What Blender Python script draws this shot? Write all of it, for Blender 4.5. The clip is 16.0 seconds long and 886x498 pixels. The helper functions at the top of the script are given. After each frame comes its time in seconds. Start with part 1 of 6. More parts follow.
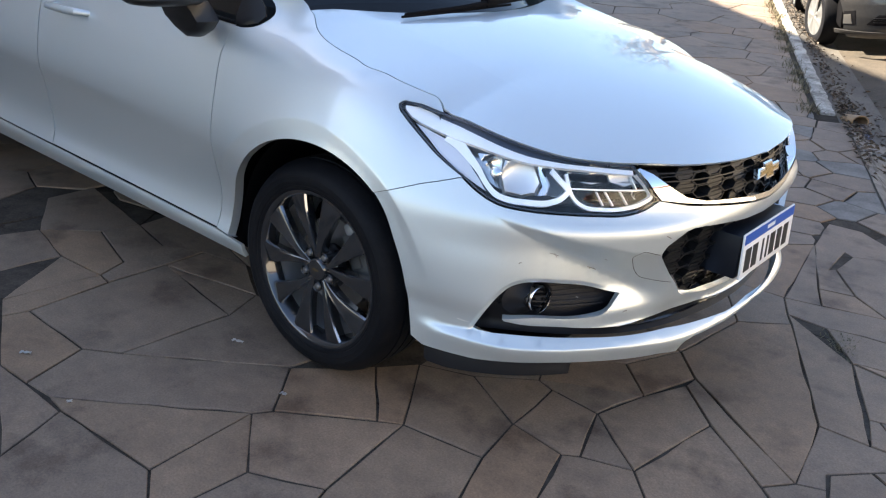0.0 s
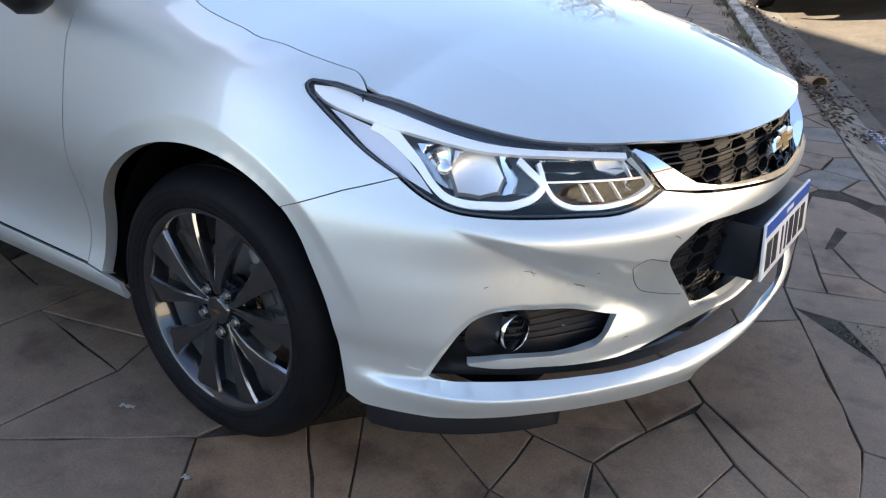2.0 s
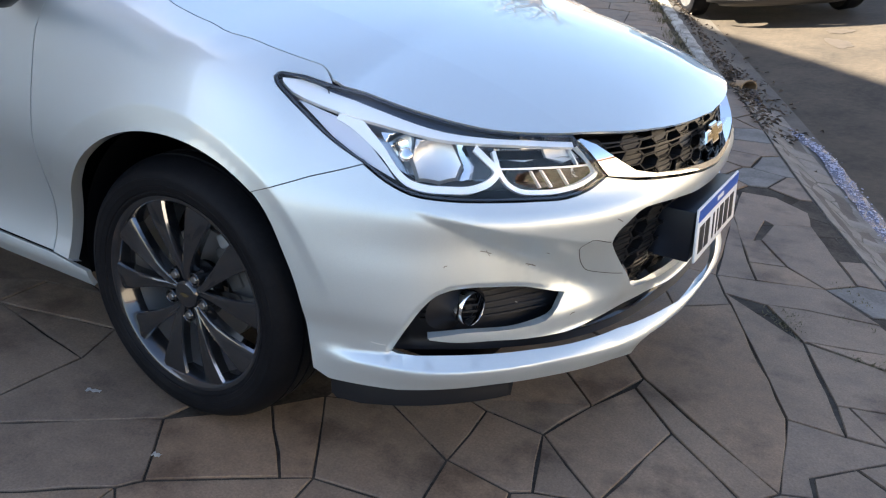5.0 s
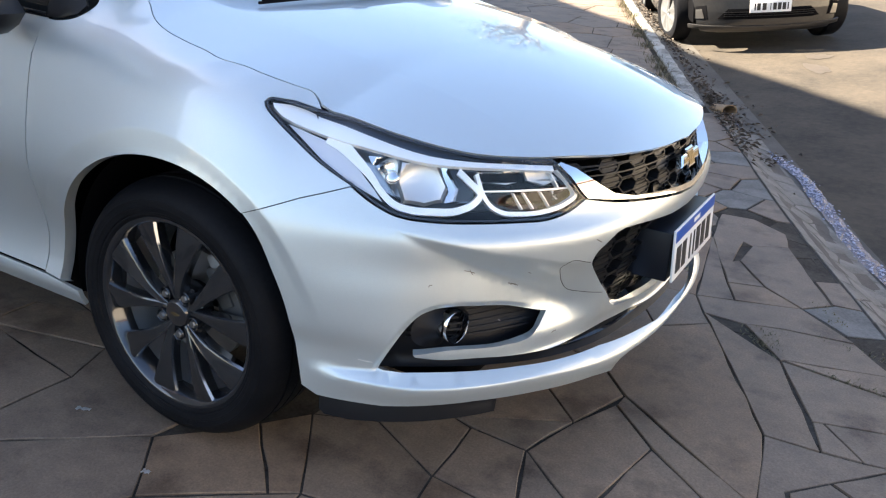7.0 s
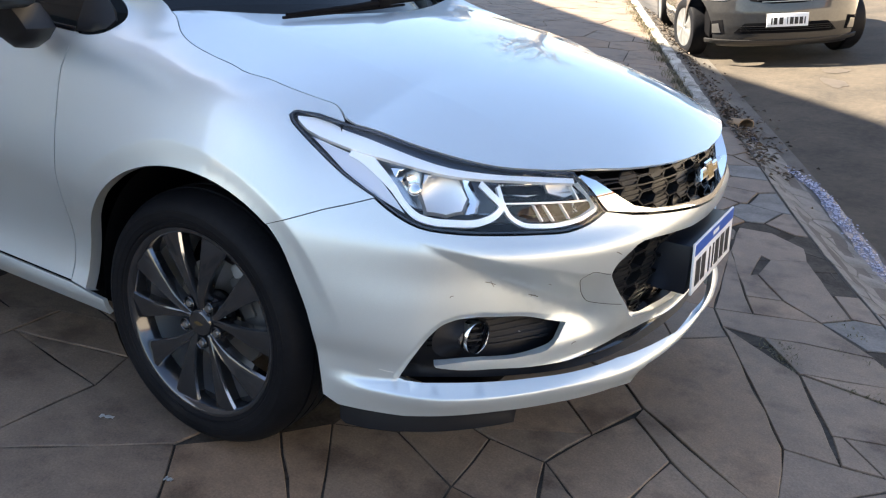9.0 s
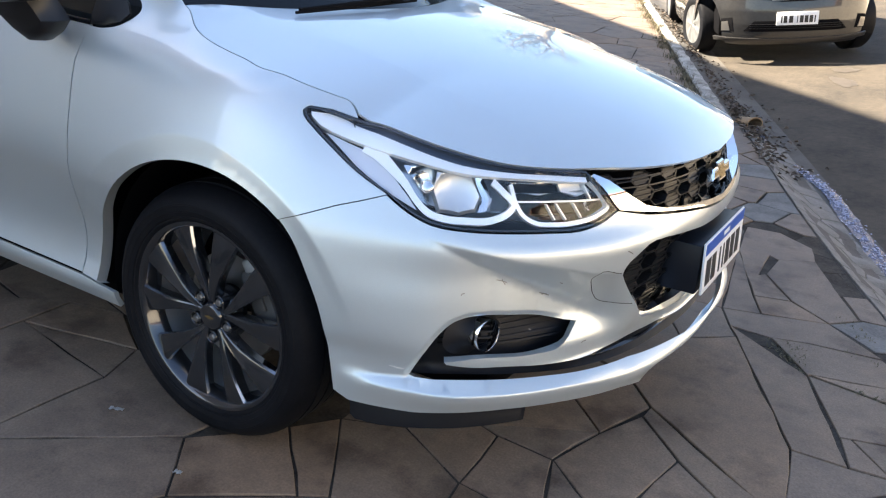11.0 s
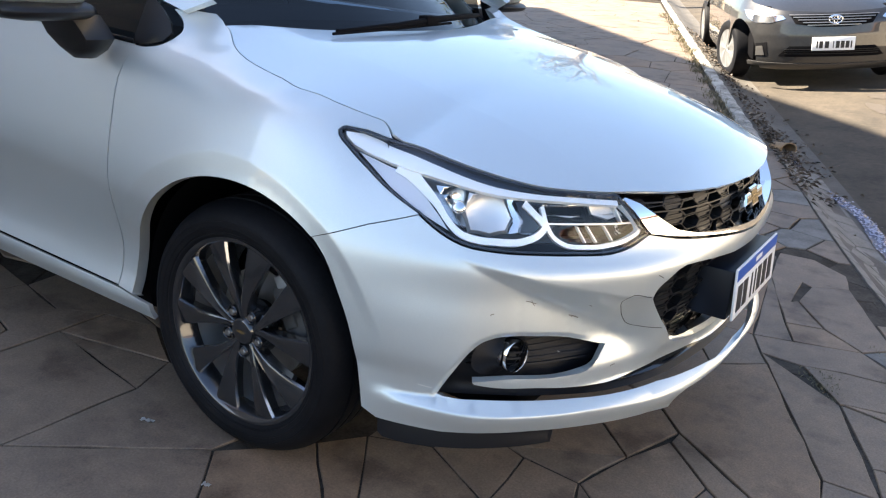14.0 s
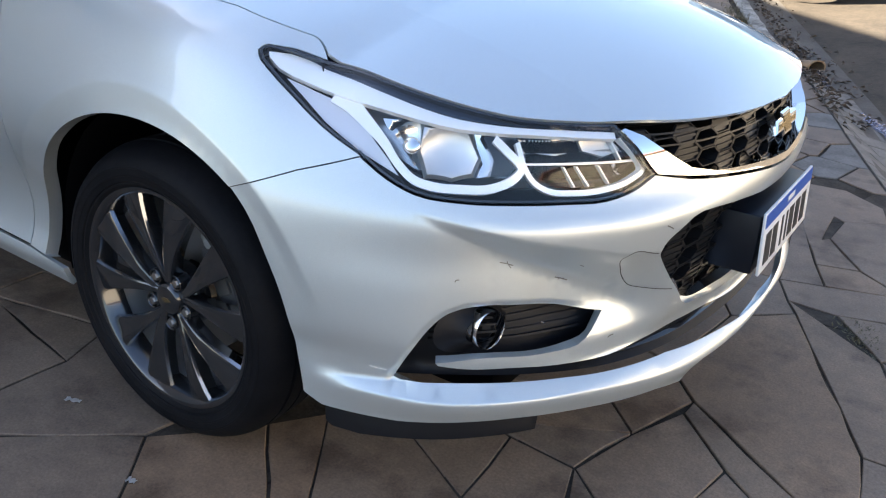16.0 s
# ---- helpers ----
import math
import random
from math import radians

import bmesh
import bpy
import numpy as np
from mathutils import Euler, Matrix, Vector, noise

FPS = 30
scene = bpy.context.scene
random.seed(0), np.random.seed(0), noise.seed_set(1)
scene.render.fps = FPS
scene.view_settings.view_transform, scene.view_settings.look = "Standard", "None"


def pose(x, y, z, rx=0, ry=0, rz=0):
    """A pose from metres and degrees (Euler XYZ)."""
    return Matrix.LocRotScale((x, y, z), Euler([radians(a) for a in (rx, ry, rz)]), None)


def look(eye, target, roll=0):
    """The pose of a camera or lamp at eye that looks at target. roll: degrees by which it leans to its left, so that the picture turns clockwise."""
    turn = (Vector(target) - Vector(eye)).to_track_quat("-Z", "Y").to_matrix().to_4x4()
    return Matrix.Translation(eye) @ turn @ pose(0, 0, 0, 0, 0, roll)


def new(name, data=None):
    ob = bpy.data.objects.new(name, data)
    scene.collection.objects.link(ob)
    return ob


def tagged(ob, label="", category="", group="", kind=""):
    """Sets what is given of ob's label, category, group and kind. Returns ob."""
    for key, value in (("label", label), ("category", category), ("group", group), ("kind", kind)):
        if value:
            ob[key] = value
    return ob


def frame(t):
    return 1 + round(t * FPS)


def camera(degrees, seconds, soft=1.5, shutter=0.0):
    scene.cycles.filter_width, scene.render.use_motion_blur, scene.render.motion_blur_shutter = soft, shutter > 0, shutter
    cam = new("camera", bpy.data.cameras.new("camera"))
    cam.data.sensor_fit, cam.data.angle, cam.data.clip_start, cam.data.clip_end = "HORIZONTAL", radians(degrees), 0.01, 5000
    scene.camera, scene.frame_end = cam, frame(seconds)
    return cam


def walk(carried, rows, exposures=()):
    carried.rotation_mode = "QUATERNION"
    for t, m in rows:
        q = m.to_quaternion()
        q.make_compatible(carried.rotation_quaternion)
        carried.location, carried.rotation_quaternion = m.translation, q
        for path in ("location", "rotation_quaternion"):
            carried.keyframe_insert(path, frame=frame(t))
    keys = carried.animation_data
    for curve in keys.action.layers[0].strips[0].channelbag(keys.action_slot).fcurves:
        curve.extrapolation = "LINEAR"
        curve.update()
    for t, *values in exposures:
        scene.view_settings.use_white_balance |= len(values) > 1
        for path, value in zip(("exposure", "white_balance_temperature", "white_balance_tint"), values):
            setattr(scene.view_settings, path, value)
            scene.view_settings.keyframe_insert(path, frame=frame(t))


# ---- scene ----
cam = camera(56.5, 16.0, 1.2)
PATH = [
    (0, (1.603, -2.316, 1.309), (0.464, -0.864, 0.537), 4.7),
    (0.5, (1.555, -2.286, 1.28), (0.442, -0.816, 0.505), 4.2),
    (1, (1.501, -2.231, 1.261), (0.427, -0.725, 0.499), 3.6),
    (1.5, (1.368, -2.025, 1.2), (0.321, -0.508, 0.425), 2.7),
    (2, (1.297, -1.906, 1.16), (0.27, -0.378, 0.378), 1.9),
    (2.5, (1.179, -1.816, 1.143), (0.179, -0.273, 0.356), 1.8),
    (3, (1.108, -1.797, 1.137), (0.138, -0.239, 0.344), 2.4),
    (3.5, (1.12, -1.831, 1.141), (0.182, -0.256, 0.342), 3.0),
    (4, (1.226, -1.919, 1.154), (0.304, -0.331, 0.36), 3.3),
    (4.2, (1.288, -1.961, 1.16), (0.365, -0.372, 0.37), 3.2),
    (6.5, (1.355, -2.056, 1.168), (0.464, -0.419, 0.443), 3.6),
    (7, (1.361, -2.068, 1.181), (0.465, -0.43, 0.463), 3.6),
    (7.5, (1.36, -2.074, 1.186), (0.454, -0.436, 0.482), 3.5),
    (8, (1.358, -2.081, 1.186), (0.443, -0.444, 0.492), 3.6),
    (8.5, (1.357, -2.087, 1.188), (0.434, -0.451, 0.5), 3.6),
    (9, (1.357, -2.091, 1.183), (0.425, -0.462, 0.493), 3.5),
    (11.5, (1.342, -2.105, 1.189), (0.402, -0.487, 0.484), 4.3),
    (12, (1.342, -2.116, 1.191), (0.396, -0.498, 0.493), 4.6),
    (12.5, (1.341, -2.12, 1.201), (0.38, -0.505, 0.516), 4.7),
    (13, (1.341, -2.115, 1.203), (0.367, -0.504, 0.527), 4.7),
    (13.5, (1.339, -2.12, 1.197), (0.343, -0.519, 0.529), 4.6),
    (14, (1.345, -2.111, 1.193), (0.338, -0.515, 0.529), 4.5),
    (14.5, (1.346, -2.076, 1.174), (0.334, -0.488, 0.499), 4.2),
    (15, (1.337, -2.01, 1.146), (0.325, -0.432, 0.449), 3.8),
    (15.5, (1.309, -1.939, 1.113), (0.3, -0.388, 0.355), 2.9),
    (16, (1.251, -1.769, 1.113), (0.254, -0.242, 0.292), 3.0),
]
walk(cam, [(t, look(eye, target, roll)) for t, eye, target, roll in PATH])

# ---- street frame: R points from the house to the road, K runs along the kerb, away from the camera ----
R = Vector((0.922, 0.387, 0.0))
K = Vector((-0.387, 0.922, 0.0))
KERB, ROAD_EDGE = 1.66, 2.10


def street(d, q, z=0.0):
    p = R * d + K * q
    return Vector((p.x, p.y, z))


def soft_step(a, b, v):
    u = min(1.0, max(0.0, (v - a) / (b - a)))
    return u * u * (3 - 2 * u)


def ground_z(d, q):
    """Height of the ground: the pavement climbs along the street, the road lies lower and tilts up beyond the gutter."""
    rise = 0.045 * (q - 1.0) * soft_step(0.4, 3.2, q) if q < 40 else 0.045 * 39
    if d <= KERB:
        return rise
    drop = 0.12 * soft_step(KERB, KERB + 0.30, d)
    tilt = 0.115 * min(max(0.0, d - ROAD_EDGE), 4.0) * soft_step(1.0, 6.0, q)
    return rise - drop + tilt


# ---- daylight: clear sky, low sun behind the house ----
SUN_AZ = Vector((-0.92, -0.39, 0)).normalized()
SUN_EL = radians(38)
world = bpy.data.worlds.new("sky")
scene.world = world
world.use_nodes = True
wn = world.node_tree.nodes
sky = wn.new("ShaderNodeTexSky")
sky.sky_type = "NISHITA"
sky.sun_disc = False
sky.sun_elevation = SUN_EL
sky.sun_rotation = math.atan2(SUN_AZ.x, SUN_AZ.y)
sky.air_density, sky.dust_density, sky.ozone_density = 1.0, 1.2, 0.35
wn["Background"].inputs["Strength"].default_value = 0.051
world.node_tree.links.new(sky.outputs["Color"], wn["Background"].inputs["Color"])
sun_data = bpy.data.lights.new("sun", "SUN")
sun_data.energy, sun_data.angle, sun_data.color = 5.0, radians(0.6), (1.0, 0.88, 0.70)
sun = new("sun", sun_data)
sun_dir = SUN_AZ * math.cos(SUN_EL) + Vector((0, 0, math.sin(SUN_EL)))
sun.matrix_world = look(sun_dir * 30, (0, 0, 0))
scene.view_settings.exposure = 3.11

# ---- materials ----
def material(name, color, rough=0.5, metal=0.0, coat=0.0, spec=0.5):
    m = bpy.data.materials.new(name)
    m.use_nodes = True
    b = m.node_tree.nodes["Principled BSDF"]
    b.inputs["Base Color"].default_value = (*color, 1)
    b.inputs["Roughness"].default_value = rough
    b.inputs["Metallic"].default_value = metal
    b.inputs["Coat Weight"].default_value = coat
    b.inputs["Coat Roughness"].default_value = 0.02
    b.inputs["Specular IOR Level"].default_value = spec
    return m


def node(m, kind, **values):
    n = m.node_tree.nodes.new(kind)
    for k, v in values.items():
        n.inputs[k.replace("_", " ")].default_value = v
    return n


def link(m, a, out, b, inp):
    m.node_tree.links.new(a.outputs[out], b.inputs[inp])


def bsdf(m):
    return m.node_tree.nodes["Principled BSDF"]


def coords(m):
    return m.node_tree.nodes.new("ShaderNodeTexCoord")


def mottle(m, a, b, scale=4.0, detail=6.0, lo=0.35, hi=0.65, where="Object"):
    """Base colour between a and b by noise at two scales."""
    tc = coords(m)
    n1 = node(m, "ShaderNodeTexNoise", Scale=scale, Detail=detail, Roughness=0.62)
    n2 = node(m, "ShaderNodeTexNoise", Scale=scale * 14, Detail=4.0, Roughness=0.6)
    link(m, tc, where, n1, "Vector")
    link(m, tc, where, n2, "Vector")
    mid = m.node_tree.nodes.new("ShaderNodeMath")
    mid.operation = "MULTIPLY_ADD"
    mid.inputs[1].default_value = 0.35
    link(m, n2, "Fac", mid, 0)
    scaled = m.node_tree.nodes.new("ShaderNodeMath")
    scaled.operation = "MULTIPLY"
    scaled.inputs[1].default_value = 0.65
    link(m, n1, "Fac", scaled, 0)
    link(m, scaled, 0, mid, 2)
    ramp = m.node_tree.nodes.new("ShaderNodeValToRGB")
    ramp.color_ramp.elements[0].position, ramp.color_ramp.elements[1].position = lo, hi
    ramp.color_ramp.elements[0].color, ramp.color_ramp.elements[1].color = (*a, 1), (*b, 1)
    link(m, mid, 0, ramp, "Fac")
    link(m, ramp, "Color", bsdf(m), "Base Color")
    return ramp, n1, n2


def relief(m, scale, strength, distance=0.01, detail=6.0, where="Object"):
    tc = coords(m)
    n = node(m, "ShaderNodeTexNoise", Scale=scale, Detail=detail, Roughness=0.65)
    bump = node(m, "ShaderNodeBump", Strength=strength, Distance=distance)
    link(m, tc, where, n, "Vector")
    link(m, n, "Fac", bump, "Height")
    link(m, bump, "Normal", bsdf(m), "Normal")
    return bump


def silver_paint():
    m = material("silver_paint", (0.60, 0.62, 0.65), 0.43, 0.68, 1.0)
    tc = coords(m)
    flake = node(m, "ShaderNodeTexVoronoi", Scale=2600.0)
    link(m, tc, "Object", flake, "Vector")
    mix = m.node_tree.nodes.new("ShaderNodeMixRGB")
    mix.inputs[1].default_value = (0.508, 0.557, 0.586, 1)
    mix.inputs[2].default_value = (0.667, 0.725, 0.752, 1)
    link(m, flake, "Color", mix, 0)
    link(m, mix, 0, bsdf(m), "Base Color")
    dust = node(m, "ShaderNodeTexNoise", Scale=7.0, Detail=8.0, Roughness=0.7)
    link(m, tc, "Object", dust, "Vector")
    rr = m.node_tree.nodes.new("ShaderNodeMapRange")
    rr.inputs["To Min"].default_value, rr.inputs["To Max"].default_value = 0.015, 0.06
    link(m, dust, "Fac", rr, "Value")
    link(m, rr, 0, bsdf(m), "Coat Roughness")
    return m


def glass(name, color=(1, 1, 1), rough=0.0):
    m = bpy.data.materials.new(name)
    m.use_nodes = True
    nt = m.node_tree
    nt.nodes.clear()
    out = nt.nodes.new("ShaderNodeOutputMaterial")
    mix = nt.nodes.new("ShaderNodeMixShader")
    facing = nt.nodes.new("ShaderNodeLayerWeight")
    curve = nt.nodes.new("ShaderNodeMath")
    curve.operation = "POWER"
    curve.inputs[1].default_value = 4.5
    fres = nt.nodes.new("ShaderNodeMath")
    fres.operation = "MULTIPLY_ADD"
    fres.inputs[1].default_value, fres.inputs[2].default_value = 0.80, 0.045
    nt.links.new(facing.outputs["Facing"], curve.inputs[0])
    nt.links.new(curve.outputs[0], fres.inputs[0])
    clear = nt.nodes.new("ShaderNodeBsdfTransparent")
    clear.inputs["Color"].default_value = (*color, 1)
    shine = nt.nodes.new("ShaderNodeBsdfGlossy")
    shine.inputs["Roughness"].default_value = rough
    nt.links.new(fres.outputs[0], mix.inputs[0])
    nt.links.new(clear.outputs[0], mix.inputs[1])
    nt.links.new(shine.outputs[0], mix.inputs[2])
    nt.links.new(mix.outputs[0], out.inputs["Surface"])
    return m


PAINT = silver_paint()
BLACK = material("black_plastic", (0.009, 0.009, 0.011), 0.36, spec=0.35)
MATT = material("matt_black", (0.004, 0.004, 0.005), 0.8, spec=0.05)
GLOSS_BLACK = material("gloss_black", (0.01, 0.01, 0.012), 0.12, 0.0, 0.5)
GRILLE = material("grille_plastic", (0.010, 0.010, 0.011), 0.38, spec=.22)
TEXTURED = material("textured_plastic", (0.007, 0.0075, 0.010), 0.50, spec=0.25)
relief(TEXTURED, 900, 0.25, 0.001)
CHROME = material("chrome", (0.80, 0.81, 0.83), 0.06, 1.0)
BEZEL = material("satin_bezel", (0.90, 0.91, 0.92), 0.22, 0.10)
REFLECTOR = material("reflector", (0.86, 0.87, 0.88), 0.09, 1.0)
FROST = material("frosted_reflector", (.74, .74, .74), .42, .85)
RUBBER = material("tyre_rubber", (0.020, 0.020, 0.022), 0.58, spec=0.12)
mottle(RUBBER, (0.0030, 0.0034, 0.005), (0.011, 0.011, 0.013), 9.0, 6.0, 0.35, 0.75)
relief(RUBBER, 160, 0.25, 0.002)
RIM = material("graphite_rim", (0.055, 0.058, 0.066), 0.17, 0.78, 0.8)
relief(RIM, 700, .06, .0006)
# lighter metal that paints highlights onto the dark spokes' edges
RIM_EDGE = material("spoke_edge_highlight", (0.28, 0.30, 0.34), 0.20, 0.9, 0.5)
STEEL = material("brake_steel", (0.30, 0.29, 0.28), 0.35, 0.9)
IRON = material("cast_iron", (0.10, 0.10, 0.105), 0.55, 0.5)
LENS = glass("clear_lens", (0.97, 0.98, 0.99))
PANE = glass("tinted_pane", (0.10, 0.12, 0.13))
SHIELD = glass("windscreen", (0.14, 0.19, 0.24))
GOLD = material("badge_gold", (0.34, 0.26, 0.12), 0.25, 0.9)
WHITE_PLATE = material("plate_white", (0.74, 0.75, 0.76), 0.4)
BLUE_PLATE = material("plate_blue", (0.02, 0.09, 0.42), 0.35)
INK = material("plate_ink", (0.015, 0.015, 0.016), 0.4)
INTERIOR = material("interior_cloth", (0.03, 0.03, 0.032), 0.9)

# ---- mesh helpers ----
from mathutils.geometry import delaunay_2d_cdt


def part(name, bm, mat, parent=None, label="", smooth=True, sharp=35):
    me = bpy.data.meshes.new(name)
    bm.to_mesh(me)
    bm.free()
    ob = new(name, me)
    for m in mat if isinstance(mat, (list, tuple)) else [mat]:
        me.materials.append(m)
    if smooth:
        me.shade_smooth()
        if sharp:
            me.set_sharp_from_angle(angle=radians(sharp))
    if parent:
        ob.parent = parent
    if label:
        ob["label"] = label
    return ob


def thing(name, label, category, group="", at=(0, 0, 0)):
    ob = new(name)
    ob.empty_display_size = 0.1
    ob.location = at
    return tagged(ob, label, category, group)


def box(bm, lo, hi, m=None, bevel=0.0):
    r = bmesh.ops.create_cube(bm, size=1.0)
    vs = r["verts"]
    c = [(a + b) / 2 for a, b in zip(lo, hi)]
    s = [b - a for a, b in zip(lo, hi)]
    bmesh.ops.scale(bm, vec=s, verts=vs)
    bmesh.ops.translate(bm, vec=c, verts=vs)
    if bevel:
        es = list({e for v in vs for e in v.link_edges})
        r2 = bmesh.ops.bevel(bm, geom=es, offset=bevel, segments=2, affect="EDGES", profile=0.5)
        vs = list({v for f in r2["faces"] for v in f.verts} | {v for v in vs if v.is_valid})
    if m is not None:
        bmesh.ops.transform(bm, matrix=m, verts=vs)
    return vs


def rings(bm, loops, closed=True, cap=False):
    """Joins loops of points, all of one length, by quads."""
    vs = [[bm.verts.new(p) for p in loop] for loop in loops]
    n = len(vs[0])
    for a, b in zip(vs, vs[1:]):
        for i in range(n if closed else n - 1):
            j = (i + 1) % n
            bm.faces.new((a[i], a[j], b[j], b[i]))
    if cap:
        bm.faces.new(vs[0][::-1])
        bm.faces.new(vs[-1])
    return vs


def tube(bm, pts, radius, n=8, cap=True):
    """A round bar along points."""
    pts = [Vector(p) for p in pts]
    up = Vector((0.13, 0.21, 0.97))
    loops = []
    for i, p in enumerate(pts):
        t = (pts[min(i + 1, len(pts) - 1)] - pts[max(i - 1, 0)]).normalized()
        a = t.cross(up).normalized()
        b = a.cross(t)
        r = radius[i] if isinstance(radius, (list, tuple)) else radius
        loops.append([p + (a * math.cos(k * 2 * math.pi / n) + b * math.sin(k * 2 * math.pi / n)) * r for k in range(n)])
    return rings(bm, loops, True, cap)


def catmull(pts, per=8, closed=False):
    """A smooth run of points through pts (2D or 3D)."""
    P = [np.array(p, float) for p in pts]
    n = len(P)
    out = []
    for i in range(n if closed else n - 1):
        if closed:
            a, b, c, d = P[i - 1], P[i], P[(i + 1) % n], P[(i + 2) % n]
        else:
            b, c = P[i], P[i + 1]
            a = P[i - 1] if i else 2 * b - c
            d = P[i + 2] if i + 2 < n else 2 * c - b
        # centripetal-like tension keeps uneven spacing from overshooting
        lab, lbc, lcd = (max(1e-9, np.linalg.norm(q)) for q in (b - a, c - b, d - c))
        mb = ((b - a) / lab * lbc + (c - b) / lbc * lab) / (lab + lbc) * lbc
        mc = ((c - b) / lbc * lcd + (d - c) / lcd * lbc) / (lbc + lcd) * lbc
        for u in np.linspace(0, 1, per, endpoint=False):
            u2, u3 = u * u, u ** 3
            out.append((2 * u3 - 3 * u2 + 1) * b + (u3 - 2 * u2 + u) * mb + (-2 * u3 + 3 * u2) * c + (u3 - u2) * mc)
    if not closed:
        out.append(P[-1])
    return out

# ---- the silver car's skin: x runs forward from the front axle, y to its left ----
# outline seen from above, from the middle of the nose round to the middle of the tail
OUTLINE = [(.935, 0), (.925, -.2), (.885, -.4), (.80, -.57), (.66, -.73), (.48, -.84), (.25, -.895), (0, -.905), (-.4, -.90),
           (-1.0, -.895), (-1.8, -.89), (-2.6, -.88), (-3.2, -.84), (-3.52, -.68), (-3.69, -.35), (-3.73, 0)]
# rows of the skin from bottom to top: heights and insets at these distances round the outline
AT = [0, 0.35, 0.6, 0.725, 0.85, 1.0, 1.15, 1.24, 1.48, 1.68, 1.9, 2.6, 3.4]
ROWS_Z = [
    [0.285, 0.255, 0.258, 0.255, 0.252, 0.258, 0.262, 0.262, 0.262, 0.262, 0.262, 0.265, 0.270],
    [0.305, 0.295, 0.303, 0.300, 0.298, 0.305, 0.312, 0.318, 0.310, 0.308, 0.305, 0.318, 0.335],
    [0.335, 0.335, 0.332, 0.328, 0.325, 0.328, 0.345, 0.344, 0.340, 0.340, 0.340, 0.350, 0.370],
    [0.352, 0.350, 0.344, 0.342, 0.341, 0.362, 0.372, 0.372, 0.370, 0.370, 0.370, 0.375, 0.400],
    [0.400, 0.400, 0.400, 0.400, 0.400, 0.420, 0.420, 0.420, 0.420, 0.420, 0.420, 0.420, 0.460],
    [0.500, 0.500, 0.500, 0.500, 0.500, 0.500, 0.500, 0.520, 0.550, 0.550, 0.550, 0.580, 0.600],
    [0.560, 0.560, 0.560, 0.560, 0.560, 0.560, 0.565, 0.590, 0.620, 0.625, 0.630, 0.650, 0.670],
    [0.610, 0.610, 0.610, 0.610, 0.610, 0.615, 0.630, 0.645, 0.650, 0.655, 0.660, 0.680, 0.700],
    [0.640, 0.645, 0.648, 0.650, 0.660, 0.680, 0.700, 0.720, 0.780, 0.800, 0.800, 0.800, 0.800],
    [0.700, 0.710, 0.720, 0.732, 0.750, 0.780, 0.802, 0.850, 0.904, 0.905, 0.878, 0.895, 0.900],
    [0.755, 0.765, 0.772, 0.779, 0.790, 0.815, 0.838, 0.877, 0.923, 1.000, 1.000, 1.000, 1.000],
]
ROWS_IN = [
    [-0.010, -0.010, -0.010, -0.010, -0.010, -0.005, 0.000, 0.005, 0.020, 0.028, 0.030, 0.030, 0.030],
    [-0.025, -0.025, -0.025, -0.025, -0.025, -0.015, 0.000, 0.005, 0.012, 0.012, 0.012, 0.012, 0.012],
    [0.020, 0.012, 0.010, 0.010, 0.010, 0.004, -0.004, 0.002, 0.021, 0.022, 0.023, 0.023, 0.023],
    [0.034, 0.036, 0.016, 0.002, -0.002, -0.001, -0.004, 0.000, 0.020, 0.024, 0.032, 0.034, 0.034],
    [0.026, 0.024, -0.010, -0.018, -0.014, -0.012, -0.010, -0.003, 0.005, 0.020, 0.036, 0.040, 0.040],
    [0.010, 0.004, -0.011, -0.015, -0.011, -0.008, -0.006, 0.000, 0.000, 0.006, 0.015, 0.018, 0.018],
    [0.004, -0.001, -0.011, -0.012, -0.007, -0.001, 0.000, 0.002, 0.000, 0.000, 0.000, 0.000, 0.000],
    [-0.002, -0.006, -0.014, -0.014, -0.009, 0.002, 0.005, 0.006, 0.000, 0.000, 0.000, 0.000, 0.000],
    [0.008, 0.012, 0.015, 0.017, 0.018, 0.026, 0.026, 0.026, 0.026, 0.024, 0.020, 0.014, 0.012],
    [0.020, 0.030, 0.035, 0.045, 0.060, 0.080, 0.088, 0.092, 0.078, 0.065, 0.042, 0.040, 0.040],
    [0.060, 0.060, 0.070, 0.083, 0.100, 0.120, 0.145, 0.150, 0.155, 0.235, 0.100, 0.085, 0.085],
]
# the cut of the front wheel arch, from its front foot over the top to its rear foot, and the crease round it
ARCH_S, ARCH_Z = 1.480, 0.330
ARCH_EDGE = [(1.119, .254), (1.125, .304), (1.136, .385), (1.154, .461), (1.183, .531), (1.216, .597), (1.246, .631), (1.285, .658), (1.34, .684), (1.404, .702),
             (1.486, .709), (1.56, .701), (1.638, .676), (1.696, .643), (1.757, .590), (1.82, .512), (1.853, .448), (1.870, .38), (1.872, .32), (1.866, .25)]
CREASE_R = [(-.25, .440), (.10, .425), (.45, .414), (.63, .417), (.84, .421), (1.10, .421), (1.26, .424), (1.45, .430), (1.74, .435), (2.03, .433), (2.70, .446), (3.40, .47)]
FOG_BROW = [(.957, .327), (.931, .381), (.900, .431), (.884, .448), (.868, .460), (.843, .468), (.782, .468), (.700, .457), (.569, .428)]
